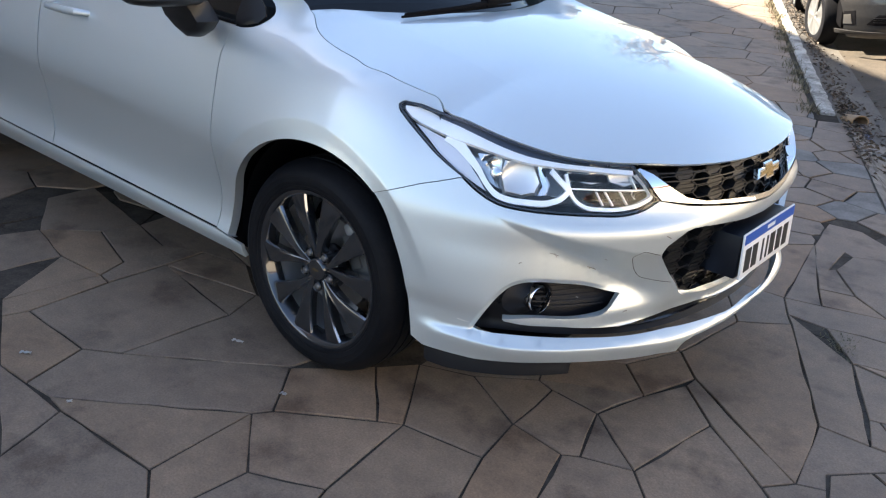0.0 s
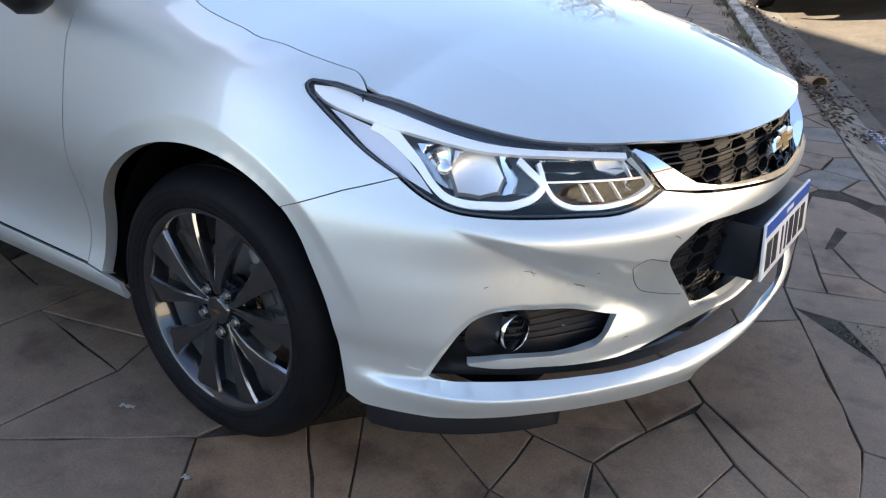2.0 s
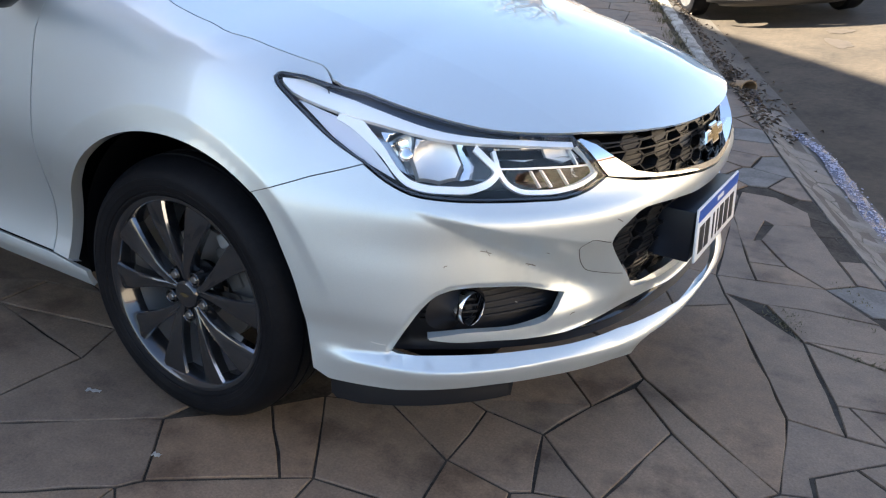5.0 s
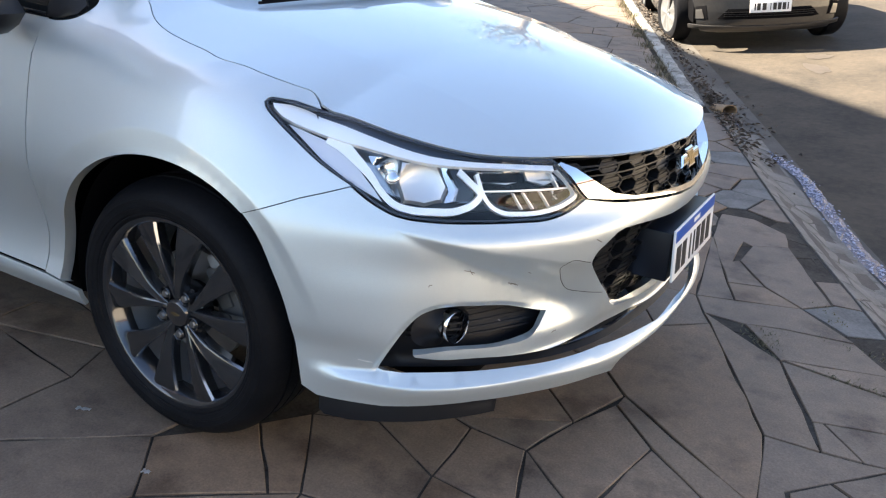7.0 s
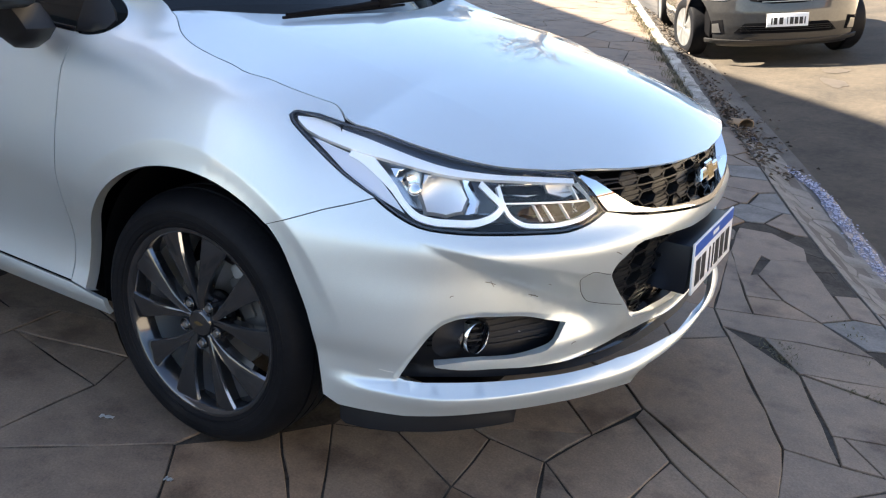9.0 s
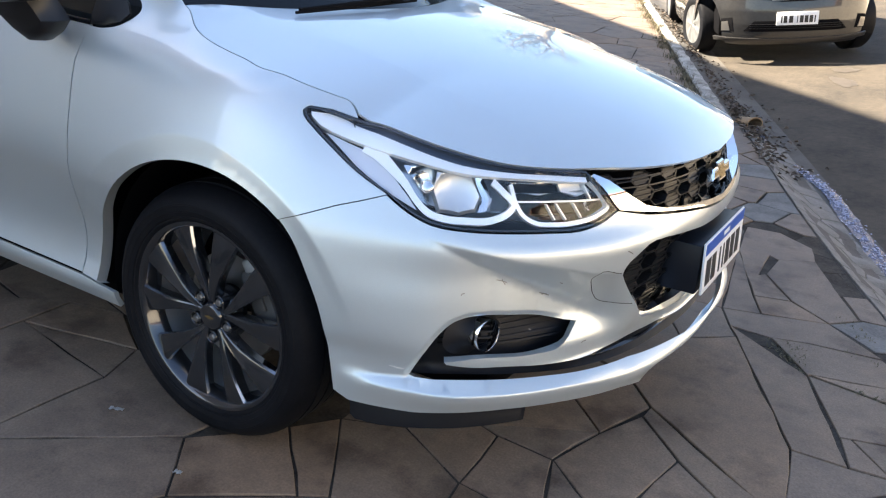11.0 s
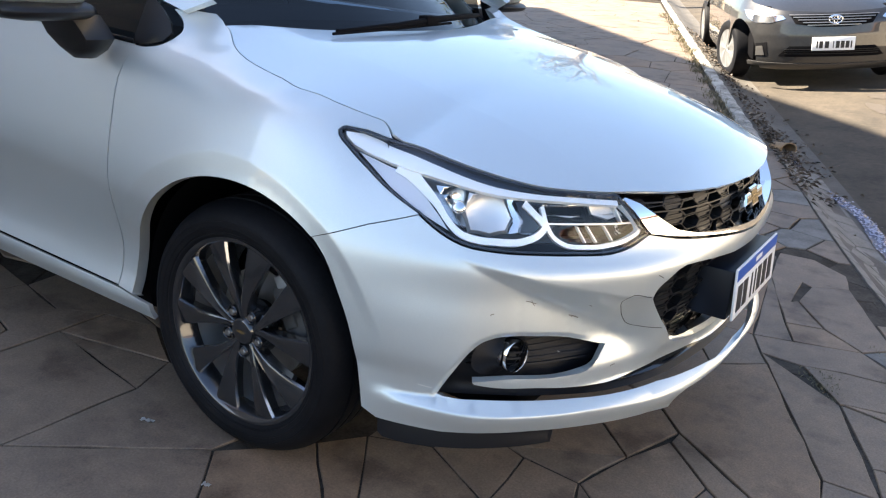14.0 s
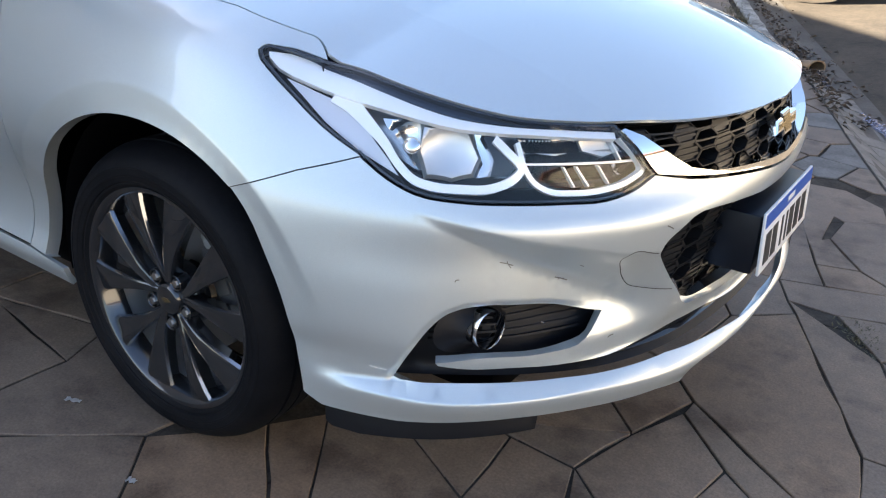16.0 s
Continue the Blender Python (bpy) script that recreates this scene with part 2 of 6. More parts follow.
# the upper and the soft lower edge of the face that looks down between lamp and fog lamp
CUT_HIGH = [(.44, .542), (.504, .549), (.577, .557), (.627, .570), (.681, .582), (.744, .594), (.802, .607), (.859, .621), (.916, .634), (.951, .640)]
CUT_LOW = [(.44, .395), (.496, .413), (.565, .469), (.651, .505), (.72, .534), (.792, .568), (.856, .599), (.915, .626), (.951, .640)]


def outline_table(per=40):
    P = np.array([(OUTLINE[1][0], -OUTLINE[1][1])] + OUTLINE + [(OUTLINE[-2][0], -OUTLINE[-2][1])])
    out = []
    for i in range(1, len(P) - 2):
        a, b, c, d = P[i - 1:i + 3]
        for u in np.linspace(0, 1, per, endpoint=False):
            out.append(.5 * (2 * b + (c - a) * u + (2 * a - 5 * b + 4 * c - d) * u * u + (3 * b - a - 3 * c + d) * u ** 3))
    out.append(P[-2])
    C = np.array(out)
    s = np.r_[0, np.cumsum(np.hypot(*np.diff(C, axis=0).T))]
    T = np.gradient(C, axis=0)
    T /= np.hypot(T[:, 0], T[:, 1])[:, None]
    return s, C, np.c_[-T[:, 1], T[:, 0]]


TAB_S, TAB_P, TAB_N = outline_table()


def pchip_rows(X, Y, u):
    """Monotone cubic along axis 0 of knots X, Y (rows by points), at u."""
    h = np.diff(X, axis=0)
    dl = np.diff(Y, axis=0) / h
    m = np.zeros_like(Y)
    w1, w2 = 2 * h[1:] + h[:-1], h[1:] + 2 * h[:-1]
    ok = dl[:-1] * dl[1:] > 1e-12
    safe0, safe1 = np.where(ok, dl[:-1], 1), np.where(ok, dl[1:], 1)
    m[1:-1] = np.where(ok, (w1 + w2) / (w1 / safe0 + w2 / safe1), 0)
    m[0], m[-1] = dl[0], dl[-1]
    i = np.clip((X < u).sum(0) - 1, 0, len(X) - 2)
    c = np.arange(len(u))
    t = np.clip((u - X[i, c]) / h[i, c], -0.6, 1.6)
    t2, t3 = t * t, t * t * t
    return ((2 * t3 - 3 * t2 + 1) * Y[i, c] + (t3 - 2 * t2 + t) * h[i, c] * m[i, c]
            + (3 * t2 - 2 * t3) * Y[i + 1, c] + (t3 - t2) * h[i, c] * m[i + 1, c])


def knots_at(rows, s):
    x = np.array(AT)[:, None] * np.ones(len(s))
    return np.array([pchip_rows(x, np.array(r)[:, None] * np.ones(len(s)), np.clip(s, 0, AT[-1])) for r in rows])


def arch_reach(s, z, c):
    """How far a place lies from a wheel arch's middle, and how far its cut edge and its crease lie in that direction."""
    E = np.array(ARCH_EDGE) - (ARCH_S, ARCH_Z)
    way = np.arctan2(E[:, 1], -E[:, 0])
    a = np.arctan2(z - ARCH_Z, c - s)
    C = np.array(CREASE_R)
    return np.hypot(s - c, z - ARCH_Z), np.interp(a, way, np.hypot(*E.T)), np.interp(a, C[:, 0], C[:, 1]), a


def flare(s, z):
    """The wheel-arch lips stand proud of the sides, with a crease round them that fades out low down."""
    out = np.zeros_like(s)
    for c in (ARCH_S, ARCH_S + 2.70):
        rho, edge, crease, a = arch_reach(s, z, c)
        u = np.clip((rho - edge) / np.maximum(.02, crease - edge), 0, 1)
        fall = np.clip(1 - (rho - crease) / .20, 0, 1)
        h = np.where(rho < crease, .0135 + .0035 * u, .017 * fall * fall * (1.25 - .25 * fall))
        fade = np.clip((z - .36) / .26, 0, 1) * np.clip((3.15 - a) / .5, 0, 1)
        out = np.maximum(out, h * fade * fade * (3 - 2 * fade))
    return out


def undercut(s, z):
    """Depth of the face that looks down, tight along its upper edge, below which the bumper stays set back; and the chamfer over the fog recess."""
    hi, lo = np.array(CUT_HIGH), np.array(CUT_LOW)
    zu, zl = np.interp(s, hi[:, 0], hi[:, 1]), np.interp(s, lo[:, 0], lo[:, 1])
    tall = np.maximum(zu - zl, 1e-4)
    deep = .86 * np.minimum(tall, .066) * np.clip((.960 - s) / .16, 0, 1)
    near = np.clip((s - .41) / .12, 0, 1)
    v = (zu - z) / tall
    k, e = .20, np.minimum(.3, .0045 / tall)
    soft = np.where(v < e, np.clip(v + e, 0, None) ** 2 / (4 * e), np.where(v < 1 - k, v, np.where(v > 1 + k, 1, 1 - (1 + k - v) ** 2 / (4 * k))))
    foot = np.clip((z - .330) / .13, 0, 1)
    back = .06 * ((zl - z) + np.sqrt((zl - z) ** 2 + .0016))
    out = (deep * soft - .8 * deep * back / (deep + back + 1e-6) * np.clip((.88 - s) / .12, 0, 1) * np.clip((zu - z) / .03, 0, 1)) * near * near * (3 - 2 * near) * foot * foot * (3 - 2 * foot)
    P = np.array(FOG_BROW)
    far = np.full(s.shape, 9.0)
    for a, b in zip(P, P[1:]):
        d = b - a
        t = np.clip(((s - a[0]) * d[0] + (z - a[1]) * d[1]) / (d @ d), 0, 1)
        far = np.minimum(far, np.hypot(s - a[0] - t * d[0], z - a[1] - t * d[1]))
    return out + .0075 * np.clip(1 - far / .0105, 0, 1) * np.clip((s - .60) / .06, 0, 1)


S_STEP, Z_STEP, S_0, Z_0 = .04, .020, -.28, .12
_gs, _gz = np.meshgrid(np.arange(S_0, 5.9, S_STEP), np.arange(Z_0, 1.30, Z_STEP), indexing="ij")
SOFT = pchip_rows(knots_at(ROWS_Z, np.abs(_gs).ravel()), knots_at(ROWS_IN, np.abs(_gs).ravel()), _gz.ravel()).reshape(_gs.shape)


def soft_inset(s, z):
    """The rows' inset smoothed by cubic splines, so that the panels reflect without waves."""
    u, v = (np.clip(s, -.2, 5.6) - S_0) / S_STEP, (np.clip(z, .15, 1.22) - Z_0) / Z_STEP
    i, j = np.floor(u).astype(int), np.floor(v).astype(int)
    i, j = np.clip(i, 1, SOFT.shape[0] - 3), np.clip(j, 1, SOFT.shape[1] - 3)

    def basis(t):
        return ((1 - t) ** 3 / 6, (3 * t ** 3 - 6 * t ** 2 + 4) / 6, (-3 * t ** 3 + 3 * t ** 2 + 3 * t + 1) / 6, t ** 3 / 6)
    bu, bv = basis(u - i), basis(v - j)
    return sum(bu[a] * bv[b] * SOFT[i + a - 1, j + b - 1] for a in range(4) for b in range(4))


def skin(s, z, lift=0.0):
    """Places on the skin, s metres round the outline (minus: on the car's left side) at height z."""
    s, z = np.broadcast_arrays(np.asarray(s, float), np.asarray(z, float))
    shape, s, z = s.shape, s.ravel(), z.ravel()
    side, a = np.where(s < 0, -1.0, 1.0), np.abs(s)
    crisp = pchip_rows(knots_at(ROWS_Z, a), knots_at(ROWS_IN, a), z)
    w = np.clip((z - .37) / .07, 0, 1)
    w = w * w * (3 - 2 * w)
    inset = crisp * (1 - w) + soft_inset(a, z) * w + undercut(a, z) - flare(a, z) - lift
    px, py = np.interp(a, TAB_S, TAB_P[:, 0]), np.interp(a, TAB_S, TAB_P[:, 1])
    nx, ny = np.interp(a, TAB_S, TAB_N[:, 0]), np.interp(a, TAB_S, TAB_N[:, 1])
    return np.stack([px - nx * inset, (py - ny * inset) * side, z], -1).reshape(*shape, 3)


def bonnet_z(x, y):
    """Height of the bonnet: a crowned sheet with two soft ridges."""
    x, y = np.asarray(x, float), np.abs(np.asarray(y, float))
    mid = pchip_rows(np.array([-.35, -.05, .3, .6, .8, .9, 1.0])[:, None] * np.ones(x.size), np.array([1.01, .985, .93, .87, .805, .748, .68])[:, None] * np.ones(x.size), x.ravel()).reshape(x.shape)
    fall = np.interp(x, [-.15, .33, .75, .95], [.045, .095, .12, .13])
    return mid - fall * (0.85 * (y / 0.74) ** 2.2 + 0.15 * np.clip(y - 0.515, 0, 1) / 0.225)


def inside(poly, pts):
    """Which of the points lie within a closed outline."""
    P, Q = np.asarray(poly, float), np.atleast_2d(np.asarray(pts, float))
    hit = np.zeros(len(Q), bool)
    for (ax, ay), (bx, by) in zip(P, np.roll(P, -1, 0)):
        if ay != by:
            hit ^= ((ay > Q[:, 1]) != (by > Q[:, 1])) & (Q[:, 0] < (bx - ax) * (Q[:, 1] - ay) / (by - ay) + ax)
    return hit


def resample(poly, step):
    out = []
    for a, b in zip(poly, poly[1:] + poly[:1]):
        a, b = np.array(a), np.array(b)
        n = max(1, int(np.linalg.norm(b - a) / step))
        out += [tuple(a + (b - a) * i / n) for i in range(n)]
    return out


def shrink(poly, g):
    """Moves the sides of a closed outline inward by g."""
    P = np.array(poly)
    area = np.sum(P[:, 0] * np.roll(P[:, 1], -1) - P[:, 1] * np.roll(P[:, 0], -1))
    sign = 1 if area > 0 else -1
    e0, e1 = P - np.roll(P, 1, 0), np.roll(P, -1, 0) - P
    n0 = np.c_[-e0[:, 1], e0[:, 0]] / np.maximum(1e-9, np.hypot(e0[:, 0], e0[:, 1]))[:, None]
    n1 = np.c_[-e1[:, 1], e1[:, 0]] / np.maximum(1e-9, np.hypot(e1[:, 0], e1[:, 1]))[:, None]
    n = n0 + n1
    n /= np.maximum(0.4, np.hypot(n[:, 0], n[:, 1]))[:, None]
    return [tuple(p) for p in P + n * sign * g]


def bonnet(x, y, lift=0.0):
    """The bonnet's sheet, drawn to meet the fenders and lamps along its edges."""
    x, y = np.asarray(x, float), np.asarray(y, float)
    wide = np.interp(x, EDGE_3D[:, 0], -EDGE_3D[:, 1])
    rise = np.interp(x, EDGE_3D[:, 0], EDGE_DZ)
    return np.stack([x, y, bonnet_z(x, y) + rise * np.clip(np.abs(y) / wide, 0, 1.05) ** 3 + lift], -1)


def panel(name, outline, mat, parent, surface=skin, step=0.016, gap=0.0022, holes=(), lift=0.0, rim=0.012, label="", guides=()):
    """A sheet cut from a surface along an outline, with edges turned in by rim."""
    outline = [tuple(map(float, p)) for p in outline]
    if gap:
        outline = shrink(outline, gap)
    loops = [resample(outline, step)] + [resample([tuple(map(float, p)) for p in h], step) for h in holes]
    pts, edges = [], []
    for lp in loops:
        o = len(pts)
        pts += lp
        edges += [(o + i, o + (i + 1) % len(lp)) for i in range(len(lp))]
    B = np.array(pts)
    rails, runs, runs_of = [], [], []
    for path in guides:
        # a crease gets its own rows of corners, so that it stays crisp
        P = np.array(path, float)
        run = np.r_[0, np.cumsum(np.hypot(*np.diff(P, axis=0).T))]
        k = np.linspace(0, run[-1], max(3, int(run[-1] / (step * .7))))
        C = np.c_[np.interp(k, run, P[:, 0]), np.interp(k, run, P[:, 1])]
        T = np.gradient(C, axis=0)
        T /= np.hypot(T[:, 0], T[:, 1])[:, None]
        for off in (-.0045, 0, .0045):
            rails.append(C + np.c_[-T[:, 1], T[:, 0]] * off)
            runs += [len(runs_of)] * len(C)
            runs_of.append(off)
    lo, hi = B.min(0), B.max(0)
    ys = np.arange(lo[1] + step * 0.5, hi[1], step * 0.85)
    G = np.array([(xx, yy) for j, yy in enumerate(ys) for xx in np.arange(lo[0] + (step * 0.5 if j % 2 else step), hi[0], step)] or [(9e9, 9e9)])
    keep = inside(loops[0], G)
    for hole in loops[1:]:
        keep &= ~inside(hole, G)
    G = G[keep]
    if rails:
        L = np.concatenate(rails)
        ok = inside(loops[0], L)
        for hole in loops[1:]:
            ok &= ~inside(hole, L)
        ok &= np.min(np.hypot(L[:, None, 0] - B[None, :, 0], L[:, None, 1] - B[None, :, 1]), 1) > .004
        L = L[ok]
        G = G[np.min(np.hypot(G[:, None, 0] - L[None, :, 0], G[:, None, 1] - L[None, :, 1]), 1) > step * .6]
        base = len(pts)
        order = np.cumsum(ok) - 1 + base
        runs = np.array(runs)
        edges += [(int(order[i]), int(order[i + 1])) for i in range(len(ok) - 1) if ok[i] and ok[i + 1] and runs[i] == runs[i + 1]]
        pts += [tuple(q) for q in L]
    if len(G):
        near = np.full(len(G), 9.0)
        for b in B:
            near = np.minimum(near, np.hypot(G[:, 0] - b[0], G[:, 1] - b[1]))
        pts += [tuple(g) for g in G[near > step * 0.55]]
    co, _, tri, _, _, _ = delaunay_2d_cdt([Vector(p) for p in pts], edges, [], 0, 1e-6)
    Q = np.array([tuple(c) for c in co])
    P = surface(Q[:, 0], Q[:, 1], lift)
    h = 2e-3
    du = surface(Q[:, 0] + h, Q[:, 1], lift) - surface(Q[:, 0] - h, Q[:, 1], lift)
    dv = surface(Q[:, 0], Q[:, 1] + h, lift) - surface(Q[:, 0], Q[:, 1] - h, lift)
    Nn = np.cross(du, dv)
    Nn /= np.maximum(1e-12, np.linalg.norm(Nn, axis=1))[:, None]
    if surface is not bonnet:
        Nn = -Nn
    faces = []
    tri = np.array([tuple(t) for t in tri])
    mid = Q[tri].mean(1)
    keep = inside(loops[0], mid)
    for hole in loops[1:]:
        keep &= ~inside(hole, mid)
    for t in tri[keep].tolist():
        a, b, d = (P[k] for k in t)
        faces.append(tuple(t) if np.dot(np.cross(b - a, d - a), Nn[t[0]]) > 0 else tuple(t[::-1]))
    # turned-in edges
    count = {}
    for f in faces:
        for a, b in zip(f, f[1:] + f[:1]):
            count[(a, b)] = count.get((a, b), 0) + 1
    border = [(a, b) for a, b in count if (b, a) not in count]
    verts = [tuple(p) for p in P]
    back, ring = {}, {}
    nface = len(faces)
    if rim:
        for a, b in border:
            for k in (a, b):
                if k not in back:
                    ring[k] = len(verts)
                    verts.append(tuple(P[k]))
                    back[k] = len(verts)
                    verts.append(tuple(P[k] - Nn[k] * rim))
            faces.append((ring[b], ring[a], back[a], back[b]))
    me = bpy.data.meshes.new(name)
    me.from_pydata(verts, [], faces)
    me.materials.append(mat)
    me.shade_smooth()
    normals = []
    for i, f in enumerate(faces):
        if i < nface:
            normals += [tuple(Nn[k]) for k in f]
        else:
            a, b, c = (np.array(verts[k]) for k in f[:3])
            n = np.cross(b - a, c - b)
            n = tuple(n / max(1e-12, np.linalg.norm(n)))
            normals += [n] * len(f)
    me.normals_split_custom_set(normals)
    ob = new(name, me)
    ob.parent = parent
    if label:
        ob["label"] = label
    return ob


def mirrored(poly):
    return [(-a, b) for a, b in poly]


def arch(z0, z1, c=ARCH_S):
    """Points on a wheel arch's edge, from height z0 at its front foot to z1 at its rear foot."""
    P = [tuple(p) for p in catmull(ARCH_EDGE, 3)]
    top = max(range(len(P)), key=lambda k: P[k][1])
    return [(a + c - ARCH_S, b) for k, (a, b) in enumerate(P) if b >= (z0 if k < top else z1)]


SEAM = [(1.249, .634), (1.193, .656), (1.129, .680), (1.076, .695), (1.028, .709)]
LAMP_OUT = catmull([(1.028, .709), (1.101, .743), (1.164, .779), (1.219, .815), (1.244, .834), (1.2505, .843)], 3)
LAMP_TOP = catmull([(1.2505, .843), (1.246, .850), (1.228, .850), (1.139, .831), (1.055, .822), (.933, .7995), (.837, .782), (.758, .771), (.667, .765), (.577, .761)], 3)
LAMP_LOW = catmull([(.506, .680), (.550, .660), (.610, .648), (.677, .648), (.777, .650), (.860, .653), (.930, .661), (.979, .680), (1.028, .709)], 3)
LAMP_IN = [(.571, .755), (.546, .727), (.522, .696), (.506, .680)]
LAMP = LAMP_TOP + LAMP_IN + LAMP_LOW[1:] + LAMP_OUT[1:-1]
LAMP = [tuple(p) for p in LAMP]
GAP_LINE = catmull([(1.138, .830), (1.155, .845), (1.173, .858), (1.205, .867), (1.243, .876), (1.325, .893), (1.419, .909), (1.505, .926), (1.594, .947), (1.659, .968), (1.732, 1.001)], 4)
GAP_3D = skin(np.array([p[0] for p in GAP_LINE]), np.array([p[1] for p in GAP_LINE]))
LAMP_3D = skin(np.array([p[0] for p in LAMP_TOP[10:]]), np.array([p[1] for p in LAMP_TOP[10:]]))
EDGE_3D = np.concatenate([GAP_3D[::-1][:-8], LAMP_3D, [(.86, -.34, float(bonnet_z(.86, .34)))]])
EDGE_DZ = EDGE_3D[:, 2] + .001 - bonnet_z(EDGE_3D[:, 0], EDGE_3D[:, 1])
DOOR_LINE = [(1.893, .949), (1.911, .865), (1.910, .696), (1.914, .524), (1.928, .36), (1.93, .325)]
TRIANGLE = catmull([(1.836, 1.030), (1.811, 1.004), (1.799, .978), (1.814, .955), (1.855, .942), (1.897, .943)], 4)

car = thing("parked_sedan", "silver four-door sedan with dark alloy wheels parked on the stone pavement", "car")

# bumper: one piece from wheel arch to wheel arch
grille_low_edge = [(.505, .677), (.42, .663), (.346, .653), (.209, .636), (.10, .623), (.0, .615)]
half = [(0, .290), (.20, .290), (.335, .289), (.364, .280), (.374, .246), (.45, .256), (.6, .258), (.75, .258), (.85, .252), (.943, .246), (1.042, .250), (1.085, .252)]
half += [(s, z) for s, z in arch(.256, .345) if z < .632 and s < 1.3] + SEAM
half += [tuple(p) for p in LAMP_LOW[::-1][1:]] + grille_low_edge[1:-1]
bumper_outline = half + [(0, .615)] + mirrored(half[1:])[::-1]
FOG = catmull([(.957, .327), (.931, .381), (.900, .431), (.872, .458), (.843, .468), (.782, .468), (.700, .457), (.569, .428)], 4) + \
    catmull([(.569, .428), (.629, .382), (.693, .379), (.811, .381), (.885, .3715)], 4)[1:] + \
    catmull([(.880, .366), (.834, .360), (.748, .358), (.633, .344), (.553, .342), (.456, .350), (.390, .356), (.286, .354), (.15, .344), (0, .340)], 4)
SLOT_LOW = [(0, .312), (.178, .314), (.426, .326), (.564, .3235), (.702, .322), (.829, .322), (.905, .322)]
fog_half = [tuple(p) for p in FOG]
slot = fog_half + [(-a, b) for a, b in fog_half[::-1][1:]] + [(-a, b) for a, b in SLOT_LOW[::-1]][0:-1] + SLOT_LOW
lower = [(0, .574), (.15, .584), (.25, .595), (.358, .605), (.400, .606)] + [tuple(p) for p in catmull([(.425, .601), (.458, .582), (.485, .562), (.492, .546), (.480, .526)], 4)] + [(.440, .477), (.398, .434), (.376, .411), (.350, .396), (.216, .377), (.10, .367), (0, .364)]
lower = [tuple(p) for p in lower]
lower_grille = lower + mirrored(lower[1:-1])[::-1]
def row_path(k, s0, s1, n=40):
    s = np.linspace(s0, s1, n)
    return np.c_[s, knots_at(ROWS_Z, np.abs(s))[k]]


def arch_crease(a0, a1, c=ARCH_S):
    a = np.linspace(a0, a1, 60)
    C = np.array(CREASE_R)
    r = np.interp(a, C[:, 0], C[:, 1])
    return np.c_[c - r * np.cos(a), ARCH_Z + r * np.sin(a)]


CREASES = [row_path(1, -1.03, 1.03, 80)] + [np.array(P) * [f, 1] for P in (CUT_HIGH, CUT_LOW[1:-1]) for f in (1, -1)]
CREASES += [(np.array(FOG_BROW) + [[.0093, .005], [.0093, .005], [.008, .0068], [.0072, .0076], [.006, .0085], [.001, .0105], [-.001, .0105], [-.002, .0103], [.004, .0103]]) * [f, 1] for f in (1, -1)]
CREASES += [np.array([p for p in arch_crease(.3, 1.2) if p[0] < 1.26]) * [f, 1] for f in (1, -1)]
bumper = panel("bumper", bumper_outline, PAINT, car, step=0.013, holes=[slot, lower_grille], rim=0.02, guides=CREASES, label="silver front bumper with scratches")

for side, tag in ((1, "right"), (-1, "left")):
    def f(poly):
        return [(a * side, b) for a, b in poly]
    arch_pts = arch(.636, .312)
    fender = [*SEAM, *[tuple(p) for p in LAMP_OUT[1:]], *[tuple(p) for p in LAMP_TOP[1:10]], *[tuple(p) for p in GAP_LINE],
              (1.765, 1.025), (1.81, 1.03), *[tuple(p) for p in TRIANGLE], *DOOR_LINE[1:], (1.86, .318), *arch_pts[::-1][:-1]]
    panel("front_fender", f(fender), PAINT, car, step=0.014, gap=0, rim=.03, guides=[arch_crease(.6, 2.9) * [side, 1]])
    front_door = [*DOOR_LINE, (2.98, .345), (3.0, .50), (2.985, .639), (2.975, .75), (2.975, .985), (2.4, .975), (2.036, .957)]
    door = panel("front_door", f(front_door), PAINT, car, step=0.03, rim=.03, gap=.0036)
    rear_door = [(2.98, .345), (3.0, .50), (2.985, .639), (2.975, .75), (2.975, .985), (3.9, 1.0), (3.93, .85), (3.82, .68), (3.79, .50), (3.79, .36)]
    panel("rear_door", f(rear_door), PAINT, car, step=0.04)
    sill = [(1.80, .262), (1.80, .310), (1.93, .323), (2.98, .343), (3.79, .358), (3.79, .275), (2.6, .268)]
    panel("sill", f(sill), PAINT, car, step=0.02)
    quarter = [(3.79, .27), (3.79, .50), (3.82, .68), (3.93, .85), (3.9, 1.0), (4.6, 1.0), (5.2, .98), (5.2, .25), *[(s, z) for s, z in arch(.27, .27, ARCH_S + 2.70)][::-1]]
    panel("rear_quarter", f(quarter), PAINT, car, step=0.04)
for side in (1, -1):
    for path, sf in ((DOOR_LINE, skin), (SEAM, skin), ([(2.975, .985), (2.975, .75), (2.985, .639), (3.0, .50), (2.98, .345)], skin)):
        P = np.array(path, float) * [side, 1]
        T = np.gradient(P, axis=0)
        T /= np.hypot(T[:, 0], T[:, 1])[:, None]
        n = np.c_[-T[:, 1], T[:, 0]] * .006
        panel("seam_seal", [tuple(p) for p in P + n] + [tuple(p) for p in (P - n)[::-1]], MATT, car, surface=sf, lift=-.008, rim=0, gap=0, step=.03)
tail = [(5.2, .25), (5.2, .98), (5.75, .98), (5.75, .25)]
for side in (1, -1):
    panel("tail", [(a * side, b) for a, b in tail], PAINT, car, step=0.05, gap=0)

